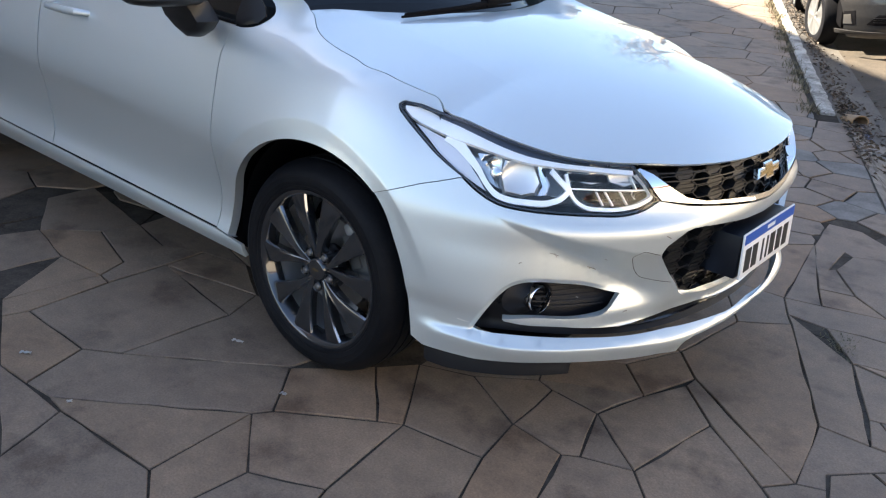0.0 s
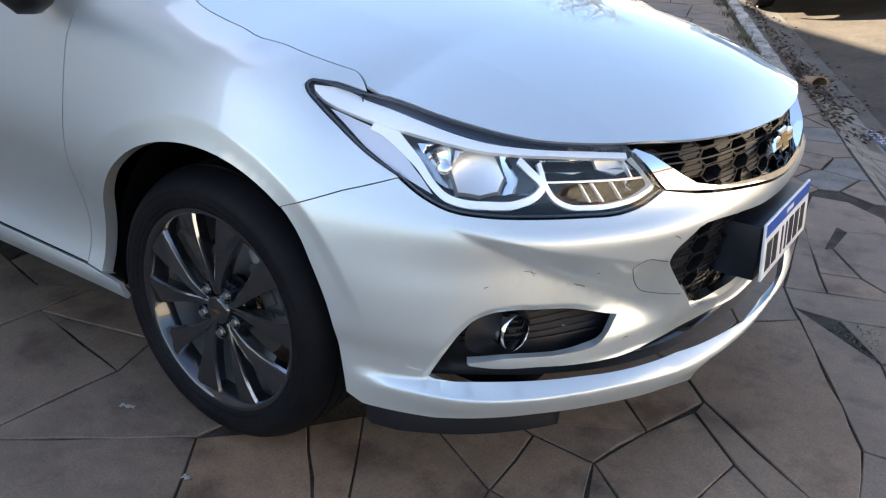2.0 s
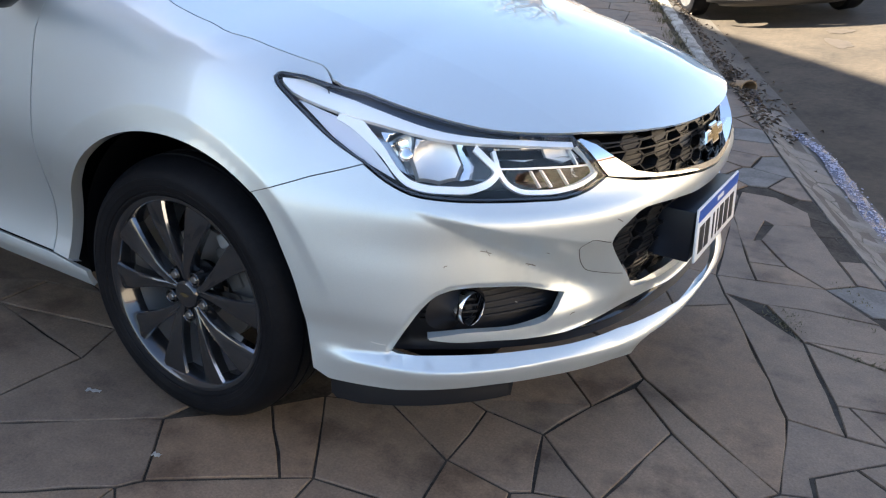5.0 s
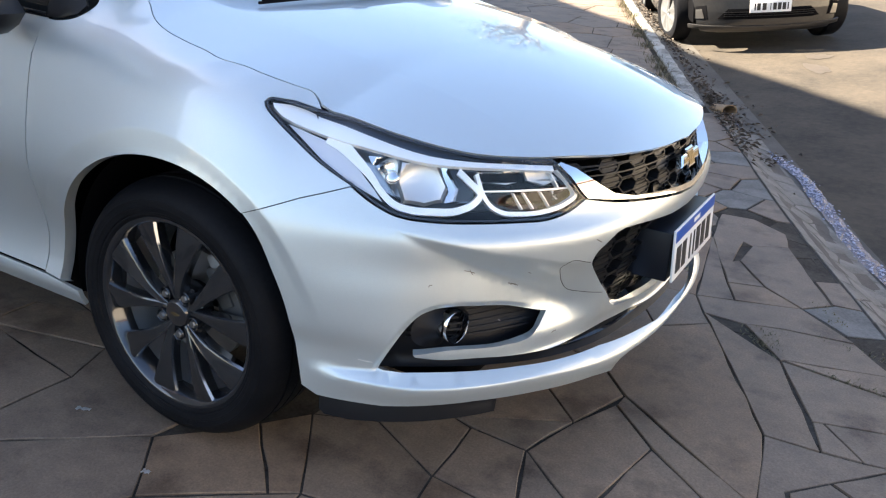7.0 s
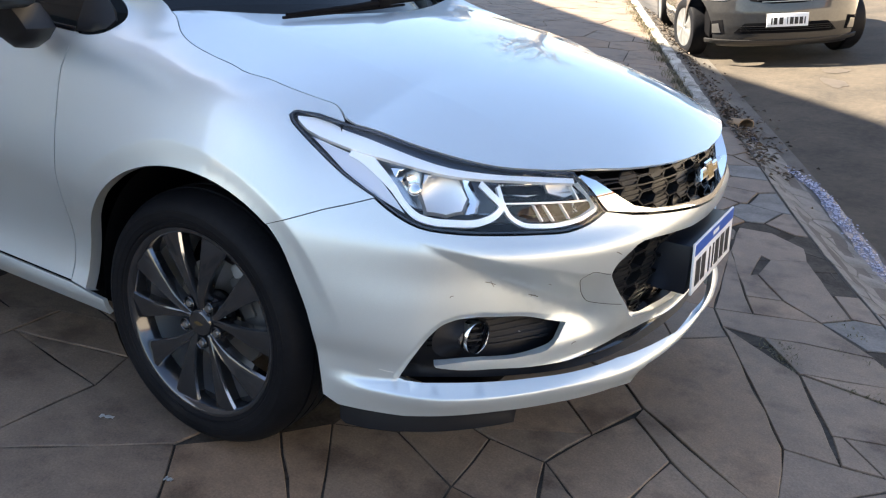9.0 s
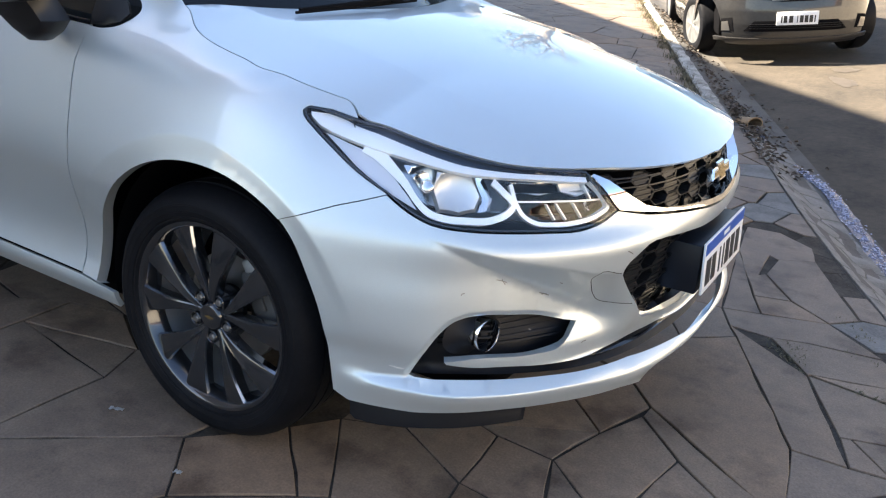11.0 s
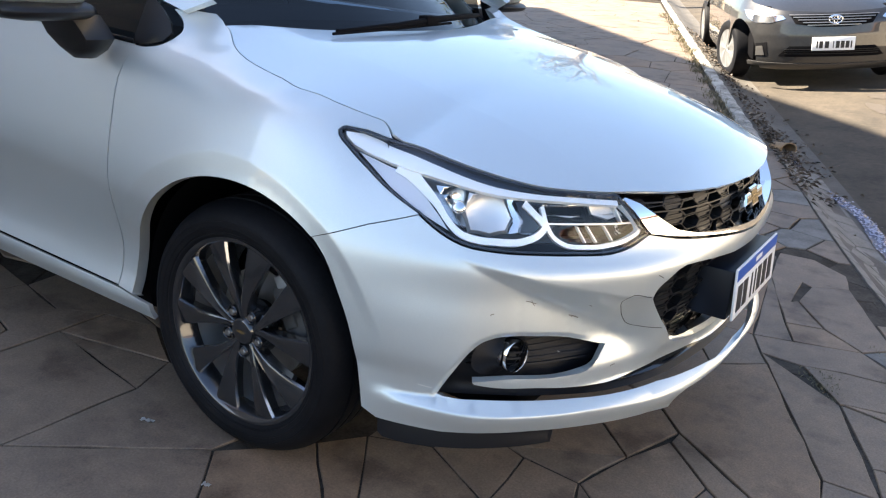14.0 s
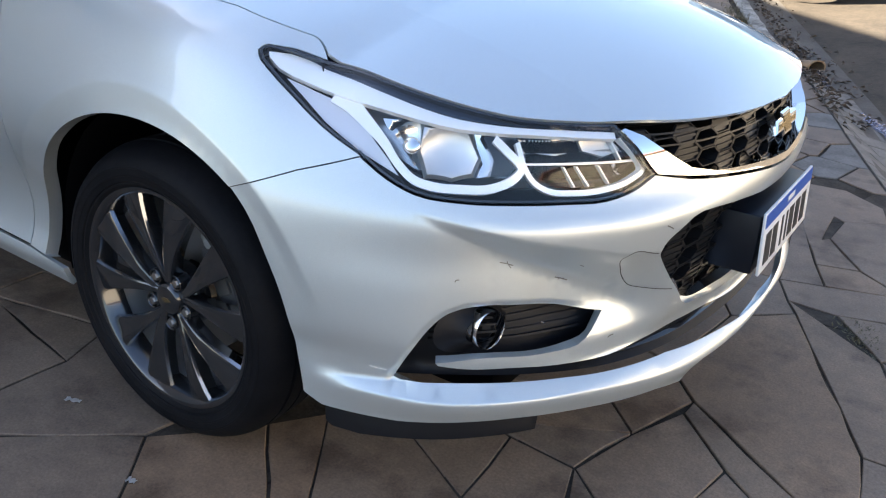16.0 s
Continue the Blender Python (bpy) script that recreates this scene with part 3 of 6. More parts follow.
# bonnet
hood_half = catmull([(-.075, 0), (-.095, -.17), (-.15, -.35), (-.205, -.51), (-.235, -.63)], 4)[:-1]
hood_half = [tuple(p) for p in hood_half] + [(p[0], p[1]) for p in GAP_3D[::-1][:-1]] + [(p[0], p[1]) for p in LAMP_3D[:-1]]
hood_half += [tuple(p) for p in catmull([(.757, -.522), (.837, -.398), (.894, -.191), (.910, 0)], 4)]
panel("bonnet", hood_half + [(a, -b) for a, b in hood_half[1:-1]][::-1], PAINT, car, surface=bonnet, step=0.022, gap=.0026, rim=0.006, guides=[[(-.2, .515), (.75, .515)], [(-.2, -.515), (.75, -.515)]])
for side in (1, -1):
    bm = bmesh.new()
    rings(bm, [[Vector((p[0], (p[1] + d) * side, p[2] - .016)) for p in GAP_3D] for d in (-.012, .012)], False)
    part("bonnet_seal", bm, MATT, car)

def skin_at(s, z, lift=0.0):
    return Vector(skin(np.array([s]), np.array([z]), lift)[0])


def band(path, width, closed=False):
    """A strip of even width about a path in the skin's plane."""
    P = np.array(path, float)
    T = np.gradient(P, axis=0)
    T /= np.maximum(1e-9, np.hypot(T[:, 0], T[:, 1]))[:, None]
    n = np.c_[-T[:, 1], T[:, 0]] * width / 2
    return [tuple(p) for p in P + n] + [tuple(p) for p in (P - n)[::-1]]


def honeycomb(name, region, parent, lift, cell_s, cell_z, depth, mat):
    """Columns of open six-sided cells; every other column is shallow, with level slats across it."""
    bm = bmesh.new()
    R2 = np.array(region)
    lo, hi = R2.min(0), R2.max(0)
    hexagon = ((-.5, 0), (-.27, .5), (.27, .5), (.5, 0), (.27, -.5), (-.27, -.5))

    def loop(s, z, k, kz, dl):
        Q = np.array([(s + k * cell_s * a, z + kz * cell_z * b) for a, b in hexagon])
        return [Vector(p) for p in skin(Q[:, 0], Q[:, 1], lift + dl)]
    row = 0
    z = lo[1] - cell_z
    while z < hi[1] + cell_z:
        s = -cell_s * 12 + (cell_s * 0.75 if row % 2 else 0)
        while s < hi[0] + cell_s:
            if inside(region, [(s, z)])[0]:
                ridge = [loop(s, z, 1, 1, 0), loop(s, z, .97, .93, .004), loop(s, z, .92, .84, .004)]
                if row % 2:
                    rings(bm, ridge + [loop(s, z, .86, .76, -depth)])
                else:
                    rings(bm, ridge + [loop(s, z, .90, .80, -.004)], True, True)
                    for k in (-.16, .16):
                        Q = np.array([(s + a * cell_s, z + (k + b) * cell_z) for a, b in ((-.36, -.07), (.36, -.07), (.36, .07), (-.36, .07))])
                        rings(bm, [[Vector(p) for p in skin(Q[:, 0], Q[:, 1], lift + dl)] for dl in (-.004, .003)], True, True)
            s += cell_s * 1.5
        z += cell_z * 0.5
        row += 1
    bmesh.ops.recalc_face_normals(bm, faces=bm.faces)
    return part(name, bm, mat, parent, smooth=False)


# upper grille with chrome wings and badge
chrome_half_top = [(0, .636), (.10, .643), (.203, .653), (.344, .667), (.42, .684), (.465, .708), (.525, .744), (.562, .757)]
chrome_half_low = [(.572, .753), (.546, .726), (.520, .694), (.504, .679), (.42, .666), (.346, .656), (.209, .639), (.10, .626), (0, .618)]
wing = chrome_half_top + chrome_half_low
wing = wing[:-1] + [(0, .618)] + [(-a, b) for a, b in chrome_half_low[::-1][1:]] + [(-a, b) for a, b in chrome_half_top[::-1][:-1]]
grille = panel("grille_backing", [(-.58, .60), (.58, .60), (.58, .772), (.35, .765), (0, .755), (-.35, .765), (-.58, .772)], MATT, car, lift=-.085, rim=0, step=.04)
panel("chrome_wing", wing, CHROME, car, lift=.004, rim=.03, step=.012, label="chrome strip under the upper grille")
region = [(-.56, .735), (-.42, .668), (0, .630), (.42, .668), (.56, .735), (.50, .742), (0, .735), (-.50, .742)]
honeycomb("grille_mesh", region, car, -.03, .086, .032, .03, GRILLE)
for side in (1, -1):
    for zz, w in ((.742, .004), (.722, .003), (.703, .003)):
        panel("grille_bar", band([(side * a, zz + .012 * (a / .5) ** 2) for a in np.linspace(.01, .53, 9)], w), GRILLE, car, lift=-.026, rim=.02, gap=0, step=.05)


def badge_loop(k, x):
    pts = [(-.080, -.014), (-.033, -.014), (-.028, -.026), (.038, -.026), (.034, -.014), (.076, -.014), (.082, .014), (.033, .014), (.028, .026), (-.038, .026), (-.034, .014), (-.074, .014)]
    return [Vector((x, a + (k if a > 0 else -k), b + (k if b > 0 else -k))) for a, b in pts]


bm = bmesh.new()
rings(bm, [badge_loop(0, 0), badge_loop(0, .012), badge_loop(-.004, .016)], True, True)
badge = part("badge", bm, CHROME, car, "chrome-edged gold cross-shaped badge", smooth=False)
badge.matrix_local = pose(.905, .0, .688, 0, -14, 0)
bm = bmesh.new()
rings(bm, [badge_loop(-.0085, .0155), badge_loop(-.0090, .0172)], True, True)
part("badge_inlay", bm, GOLD, badge, smooth=False)

# lower grille
panel("lower_backing", [(-.56, .36), (.56, .36), (.56, .66), (-.56, .66)], MATT, car, lift=-.11, rim=0, step=.05, gap=0)
honeycomb("lower_mesh", [(-.57, .55), (-.42, .38), (.42, .38), (.57, .55), (.52, .645), (-.52, .645)], car, -.045, .088, .042, .03, GRILLE)
low_path = catmull([(.430, .470), (.397, .437), (.376, .416), (.350, .402), (.216, .384), (.10, .374), (0, .371)], 6)
low_path = [tuple(p) for p in low_path] + [(-a, b) for a, b in low_path[::-1][1:]]
panel("grille_trim", band(low_path, .013), CHROME, car, lift=-.010, rim=.03, gap=0, step=.010, label="chrome strip under the lower grille")

CHIP_DARK = material("seam_rubber", (.05, .05, .052), .8)
# dark slot, fog lamps, air dam
panel("intake_backing", [(-1.0, .315), (0, .31), (1.0, .315), (.96, .40), (.88, .485), (.75, .49), (.56, .47), (.40, .41), (0, .39), (-.40, .41), (-.56, .47), (-.75, .49), (-.88, .485), (-.96, .40)], TEXTURED, car, lift=-.05, rim=0, gap=0, step=.03)
for zz in (.392, .404, .416, .428, .440, .452):
    for side in (1, -1):
        panel("fog_slat", band([(side * a, zz) for a in np.linspace(.60, .90, 9)], .004), TEXTURED, car, lift=-.044, rim=.008, gap=0, step=.05)
panel("slot_lip", band([(a, .338) for a in np.linspace(-.60, .60, 17)], .012), GLOSS_BLACK, car, lift=-.028, rim=.03, gap=0, step=.03)
for side in (1, -1):
    c = skin_at(side * .800, .420, -.030)
    bm = bmesh.new()
    n = 36
    rings(bm, [[Vector((x, r * math.cos(k * 2 * math.pi / n) * .92, r * math.sin(k * 2 * math.pi / n) * 1.05)) for k in range(n)] for r, x in ((.036, -.01), (.036, .012), (.0345, .016), (.0330, .012), (.0325, -.006))])
    bmesh.ops.recalc_face_normals(bm, faces=bm.faces)
    ring = part("fog_lamp", bm, CHROME, car, "chrome-ringed fog lamp")
    ring.matrix_local = pose(c.x, c.y, c.z, 0, 0, -18 * side)
    bm = bmesh.new()
    loops = []
    for r, x in ((.030, -.004), (.022, -.012), (.008, -.016), (.001, -.017)):
        loops.append([Vector((x, r * math.cos(k * 2 * math.pi / 24) * .92, r * math.sin(k * 2 * math.pi / 24) * 1.05)) for k in range(24)])
    rings(bm, loops)
    part("fog_lens", bm, MATT, ring)
    bm = bmesh.new()
    loops = []
    for r, x in ((.075, -.022), (.050, -.012), (.040, .0), (.036, .004)):
        loops.append([Vector((x, r * math.cos(k * 2 * math.pi / 24) * 1.25, r * math.sin(k * 2 * math.pi / 24) * .72)) for k in range(24)])
    rings(bm, loops)
    part("fog_bezel", bm, TEXTURED, ring)
    dam = [(1.089, .256), (1.087, .206), (1.075, .196), (1.02, .192), (.855, .201), (.725, .210), (.693, .213), (.690, .268)]
    panel("air_dam", [(a * side, b) for a, b in dam], TEXTURED, car, lift=-.022, rim=.015, gap=0, step=.03)
    if side > 0:
        panel("tow_cover_seam", band(catmull([(.498, .546), (.563, .5555), (.573, .546), (.562, .520), (.545, .495), (.522, .474), (.490, .466), (.432, .457)], 5), .0016), CHIP_DARK, car, lift=.0012, rim=0, gap=0, step=.02)

# scratches and chips on the bumper
CHIP = material("bare_primer", (.16, .155, .15), .7)
for a, b, w in (((.674, .504), (.649, .496), .0022), ((.668, .499), (.655, .500), .0016), ((.785, .547), (.760, .539), .0016), ((.772, .548), (.764, .535), .0014),
                ((.493, .598), (.476, .589), .0020), ((.562, .381), (.548, .384), .0022), ((.640, .533), (.632, .530), .0016), ((.70, .43), (.694, .428), .002), ((.86, .52), (.853, .524), .0018)):
    mid = ((a[0] + b[0]) / 2 + .002, (a[1] + b[1]) / 2 + .0015)
    panel("paint_scratch", band([a, mid, b], w), CHIP, bumper, lift=.0009, rim=0, gap=0, step=.01)
panel("paint_scuff", band([(.998, .351), (.982, .3475), (.967, .346)], .0022), BEZEL, bumper, lift=.0009, rim=0, gap=0, step=.01)

# headlamps
BROW = material("smoked_trim", (.016, .024, .045), .10, 0, .6)
LAMP_CHROME = material("lamp_chrome", (.62, .63, .65), .20, .9)
MARKER = material("marker_grey", (.62, .64, .70), .30, .35)
relief(MARKER, 420, .35, .002)
STRIP = material("satin_white_trim", (.96, .96, .95), .32, .40)
drl_top = [tuple(p) for p in catmull([(1.237, .840), (1.206, .836), (1.138, .816), (1.078, .806), (1.001, .792), (.930, .777), (.863, .765), (.798, .759), (.731, .755), (.664, .752), (.577, .746)], 2)]
drl_low = [tuple(p) for p in catmull([(.579, .738), (.720, .747), (.799, .750), (.863, .754), (.942, .765), (1.010, .776), (1.081, .786), (1.153, .800), (1.207, .818), (1.231, .834)], 2)]
box_a = catmull([(1.100, .790), (1.070, .778), (1.032, .756), (.994, .728), (.964, .697), (.938, .678), (.902, .669), (.861, .667), (.801, .669), (.764, .683), (.753, .695), (.778, .723), (.800, .741)], 4)
box_b = catmull([(.759, .736), (.749, .703), (.732, .677), (.707, .663), (.662, .658), (.606, .659), (.545, .672), (.523, .684), (.538, .712), (.565, .739)], 4)


def ledge(s, z, lift=0.0):
    """The light strip leans back towards its upper edge."""
    low = np.interp(np.abs(s), [p[0] for p in drl_low], [p[1] for p in drl_low])
    return skin(s, z, lift - .6 * np.clip(z - low, 0, .03))


def taper(path, w0, w1):
    """A strip about a path, from one width to another."""
    P = np.array(path, float)
    T = np.gradient(P, axis=0)
    T /= np.maximum(1e-9, np.hypot(T[:, 0], T[:, 1]))[:, None]
    n = np.c_[-T[:, 1], T[:, 0]] * np.interp(np.linspace(0, 1, len(P)), [0, .3, 1], [w0, w1, w1])[:, None] / 2
    return [tuple(p) for p in P + n] + [tuple(p) for p in (P - n)[::-1]]


def bowl(cs, cz, ws, wz, deep, edge=-.028):
    def f(s, z, lift=0.0):
        k = np.clip(1 - ((np.abs(s) - cs) / ws) ** 2 - ((z - cz) / wz) ** 2, 0, 1)
        return skin(s, z, edge - deep * np.sqrt(k + 1e-4))
    return f


def steps(s, z, lift=0.0):
    """The high beam's reflector: level facets that lean down."""
    k = (z - .655) / .020
    return skin(s, z, -.050 + .018 * (k % 1) - .008 * np.abs(((np.abs(s) - .5) / .06) % 2 - 1))


for side in (1, -1):
    def f(poly):
        return [(a * side, b) for a, b in poly]
    lamp = panel("headlamp", f(shrink(LAMP, .002)), LAMP_CHROME, car, lift=-.10, rim=0, gap=0, step=.03, label="clear headlamp with chrome reflectors and black border")
    inner = [p for p in shrink(LAMP, .0045)]
    panel("lamp_border", f(shrink(LAMP, .0015)), GLOSS_BLACK, lamp, lift=-.003, rim=.018, gap=0, step=.010, holes=[f(inner)])
    brow = [tuple(p - np.array((0, .004))) for p in LAMP_TOP[4:]] + drl_top[::-1][:-2]
    panel("lamp_brow", f(brow), BROW, lamp, lift=-.020, rim=.02, gap=0, step=.012)
    panel("light_strip", f(drl_top + drl_low), STRIP, lamp, surface=ledge, lift=-.006, rim=.010, gap=0, step=.010, label="white daytime light strip")
    panel("lamp_frame", f(taper(box_a, .028, .013)), STRIP, lamp, lift=-.013, rim=.014, gap=0, step=.010)
    panel("lamp_frame", f(band(box_b, .0085)), STRIP, lamp, lift=-.013, rim=.014, gap=0, step=.010)
    panel("lamp_floor", f([(.99, .692), (.93, .664), (.82, .657), (.62, .653), (.55, .663), (.51, .685), (.545, .70), (.62, .675), (.74, .675), (.76, .67), (.93, .672)]), BLACK, lamp, lift=-.055, rim=.02, gap=0, step=.02)
    panel("side_marker", f([(1.196, .803), (1.140, .788), (1.080, .774), (1.030, .745), (.984, .704), (.962, .679), (1.030, .707), (1.107, .746), (1.160, .779)]), MARKER, lamp, lift=-.018, rim=.0, gap=0.001, step=.012)
    panel("low_beam", f([(1.005, .757), (.928, .757), (.834, .748), (.808, .738), (.778, .683), (.822, .672), (.895, .671), (.939, .681), (.968, .712)]), REFLECTOR, lamp, surface=bowl(.885, .712, .125, .060, .040), rim=0, gap=0, step=.008)
    panel("low_beam_cup", f([(.925, .752), (.846, .744), (.826, .706), (.838, .684), (.872, .676), (.915, .682), (.930, .715)]), FROST, lamp, surface=bowl(.875, .712, .060, .044, .030, -.018), rim=.012, gap=0, step=.007)
    for cs, cz, w, h in ((.946, .722, .016, .013),):
        panel("lamp_bulb_shield", f([(cs + w * math.cos(a), cz + h * math.sin(a)) for a in np.linspace(0, 2 * math.pi, 12, endpoint=False)]), REFLECTOR, lamp, surface=bowl(cs, cz, w * 1.2, h * 1.2, -.012, -.034), rim=.02, gap=0, step=.006)
    panel("lamp_blade", f([(.821, .745), (.796, .740), (.763, .698), (.776, .683), (.806, .683), (.800, .707)]), GLOSS_BLACK, lamp, lift=-.022, rim=.03, gap=0, step=.02)
    panel("high_beam", f([(.752, .738), (.569, .732), (.530, .690), (.550, .676), (.606, .664), (.700, .667), (.730, .684)]), REFLECTOR, lamp, surface=steps, rim=0, gap=0, step=.006)
    for s0, z0, s1, z1, w in ((.745, .700, .527, .697, .0032), (.648, .694, .625, .662, .0030), (.672, .694, .652, .662, .0025), (.580, .735, .560, .700, .0030), (.606, .694, .585, .664, .0022)):
        panel("lamp_rib", f(band([(s0, z0), ((s0 + s1) / 2, (z0 + z1) / 2), (s1, z1)], w)), STRIP, lamp, lift=-.026, rim=.012, gap=0, step=.03)
    panel("high_beam_cup", f([(.640, .736), (.572, .731), (.552, .712), (.590, .704), (.630, .714)]), FROST, lamp, surface=bowl(.598, .720, .06, .024, .016, -.026), rim=.006, gap=0, step=.008)
    lens = panel("lens", f(shrink(LAMP, .001)), LENS, lamp, lift=.001, rim=0, gap=0, step=.012)
    lens.visible_shadow = False

# number plate on a black bracket
bm = bmesh.new()
box(bm, (.800, -.185, .418), (.950, .185, .545), None, .006)
bracket = part("plate_bracket", bm, material("bracket_plastic", (.006, .008, .014), .42, spec=.3), car, "black plastic plate bracket")
bm = bmesh.new()
box(bm, (-.003, -.2, -.065), (.003, .2, .065), None, .002)
plate = part("number_plate", bm, WHITE_PLATE, car, "white number plate with a blue top band")
plate.matrix_local = pose(.960, .004, .490, 0, -4, 0)
bm = bmesh.new()
box(bm, (.003, -.196, .034), (.0042, .196, .062))
part("blue_band", bm, BLUE_PLATE, plate, smooth=False)
for y0, w in ((-.16, .050), (-.108, .046), (-.048, .020), (-.012, .020), (.030, .046), (.084, .046), (.140, .046)):
    bm = bmesh.new()
    box(bm, (.003, y0 - w / 2 + .006, -.048), (.0042, y0 + w / 2 - .002, .018))
    part("dark_bar", bm, INK, plate, smooth=False)
bm = bmesh.new()
box(bm, (.0042, -.030, .043), (.0048, .030, .054))
part("pale_bar", bm, WHITE_PLATE, plate, smooth=False)

# wheels
def revolve(bm, prof, n=64, y_first=True):
    """Turns rows of (radius, y) round the y axis."""
    loops = [[Vector((r * math.cos(k * 2 * math.pi / n), y, r * math.sin(k * 2 * math.pi / n))) for k in range(n)] for r, y in prof]
    return rings(bm, loops)


SPOKE = ((.036, 4.0, .0075, .002), (.060, 8.0, .0095, -.002), (.085, 11.5, .0120, -.0065), (.115, 14.3, .0155, -.0095), (.145, 16.4, .0205, -.0110), (.175, 17.7, .0265, -.0115), (.203, 18.4, .0330, -.0105), (.226, 18.7, .0385, -.0085))


def spoke_mesh(flip):
    """One blade of a mirrored pair: it leans away from its partner, widens to the rim and has crisp chamfered edges."""
    bm = bmesh.new()
    loops = []
    for r, way, w, y in SPOKE:
        lean = .040 * r
        row = []
        for k, dy in ((-.80, .036), (-1.0, .0075), (-.90, .0015), (-.62, .0), (.0, .0012 + lean * .35), (.66, lean * .75), (.90, lean + .0008), (1.0, lean + .0075), (.72, lean + .032)):
            a = radians(way + math.degrees(k * w / r)) * flip
            row.append(Vector((r * math.cos(a), y + dy, r * math.sin(a))))
        loops.append(row)
    rings(bm, loops, True, True)
    bmesh.ops.recalc_face_normals(bm, faces=bm.faces)
    me = bpy.data.meshes.new("spoke")
    bm.to_mesh(me)
    bm.free()
    me.materials.append(RIM)
    me.materials.append(RIM_EDGE)
    # chamfer faces take the lighter metal as painted-in highlights
    rows_n = 9
    for p in me.polygons:
        if len(p.vertices) == 4 and p.index % rows_n in (1, 6):
            p.material_index = 1
    me.shade_smooth()
    me.set_sharp_from_angle(angle=radians(24))
    return me


BARREL = material("barrel_silver", (.50, .51, .53), .38, .7)
CALIPER = material("caliper_alloy", (.42, .43, .45), .5, .6)
SPOKES = (spoke_mesh(1), spoke_mesh(-1))


def wheel_thing(parent, at, side, spin):
    hub = new("wheel")
    hub.parent = parent
    hub.matrix_local = pose(*at, 0, 0, 0 if side < 0 else 180)
    bm = bmesh.new()
    prof = [(.224, -.002), (.232, -.011), (.2385, -.0155), (.242, -.0185), (.246, -.0185), (.248, -.0215), (.258, -.0242), (.2585, -.0252), (.262, -.0256), (.2625, -.0250), (.274, -.0250), (.2745, -.0258), (.278, -.0250), (.2785, -.0240), (.288, -.0198), (.297, -.0115), (.306, .002), (.3125, .016)]
    prof += [(.3165, .030), (.310, .031), (.310, .037), (.3175, .038), (.318, .068), (.310, .069), (.310, .076), (.318, .077), (.318, .110), (.310, .111), (.310, .118), (.3175, .119), (.3165, .148), (.312, .165), (.300, .185), (.27, .198), (.22, .185)]
    revolve(bm, prof, 96)
    bmesh.ops.recalc_face_normals(bm, faces=bm.faces)
    part("tyre", bm, RUBBER, hub, "worn black tyre with dusty sidewall", sharp=32)
    bm = bmesh.new()
    revolve(bm, [(.206, .034), (.211, .014), (.2185, .000), (.2225, -.0095), (.2265, -.0125), (.2315, -.0145), (.2345, -.0140), (.2350, -.008), (.228, .010)], 96)
    bmesh.ops.recalc_face_normals(bm, faces=bm.faces)
    rim = part("rim", bm, RIM, hub, "dark graphite alloy wheel with ten spokes")
    bm = bmesh.new()
    revolve(bm, [(.222, .172), (.207, .165), (.203, .10), (.207, .05), (.209, .030)], 64)
    bmesh.ops.recalc_face_normals(bm, faces=bm.faces)
    part("barrel", bm, BARREL, rim, "bright inner barrel")
    for k in range(5):
        for me in SPOKES:
            sp = new("spoke", me)
            sp.parent = rim
            sp.matrix_local = pose(0, 0, 0, 0, -(spin + 72 * k), 0)
    bm = bmesh.new()
    revolve(bm, [(.070, .05), (.066, .022), (.060, .016), (.036, .012), (.033, -.001), (.030, -.004), (.027, -.0052), (.001, -.0055)], 48)
    bmesh.ops.recalc_face_normals(bm, faces=bm.faces)
    part("hub_cap", bm, RIM, rim)
    bm = bmesh.new()
    rings(bm, [[Vector((p.y * .17, y, p.z * .17)) for p in badge_loop(0, 0)] for y in (-.0054, -.0066)], True, True)
    part("cap_badge", bm, GOLD, rim, smooth=False)
    for k in range(5):
        a = radians(spin + 36 + 72 * k)
        place = (.0525 * math.cos(a), .0, .0525 * math.sin(a))
        bm = bmesh.new()
        revolve(bm, [(.0165, .024), (.0165, -.001), (.0150, -.003), (.0135, -.001), (.0135, .018), (.001, .018)], 20)
        bmesh.ops.recalc_face_normals(bm, faces=bm.faces)
        cup = part("nut_recess", bm, RIM, rim)
        cup.location = place
        bm = bmesh.new()
        rings(bm, [[Vector((r * math.cos(i * math.pi / 3), y, r * math.sin(i * math.pi / 3))) for i in range(6)] for r, y in ((.0100, .02), (.0100, .000), (.0078, -.0045))], True, True)
        bmesh.ops.recalc_face_normals(bm, faces=bm.faces)
        nut = part("wheel_nut", bm, STEEL, rim, smooth=False)
        nut.location = place
    bm = bmesh.new()
    revolve(bm, [(.06, .072), (.138, .072), (.138, .095), (.06, .095)], 48)
    bmesh.ops.recalc_face_normals(bm, faces=bm.faces)
    part("brake_disc", bm, STEEL, hub)
    turn = pose(0, 0, 0, 0, -28, 0)
    bm = bmesh.new()
    box(bm, (.088, .046, -.075), (.160, .115, .075), turn, .012)
    box(bm, (.100, .040, -.030), (.140, .050, .030), turn, .004)
    caliper = part("brake_caliper", bm, IRON, hub)
    for za in (-.092, .082):
        bm = bmesh.new()
        box(bm, (.118, .040, za - .016), (.168, .075, za + .018), turn, .007)
        part("caliper_bolt", bm, CALIPER, caliper)
    return hub


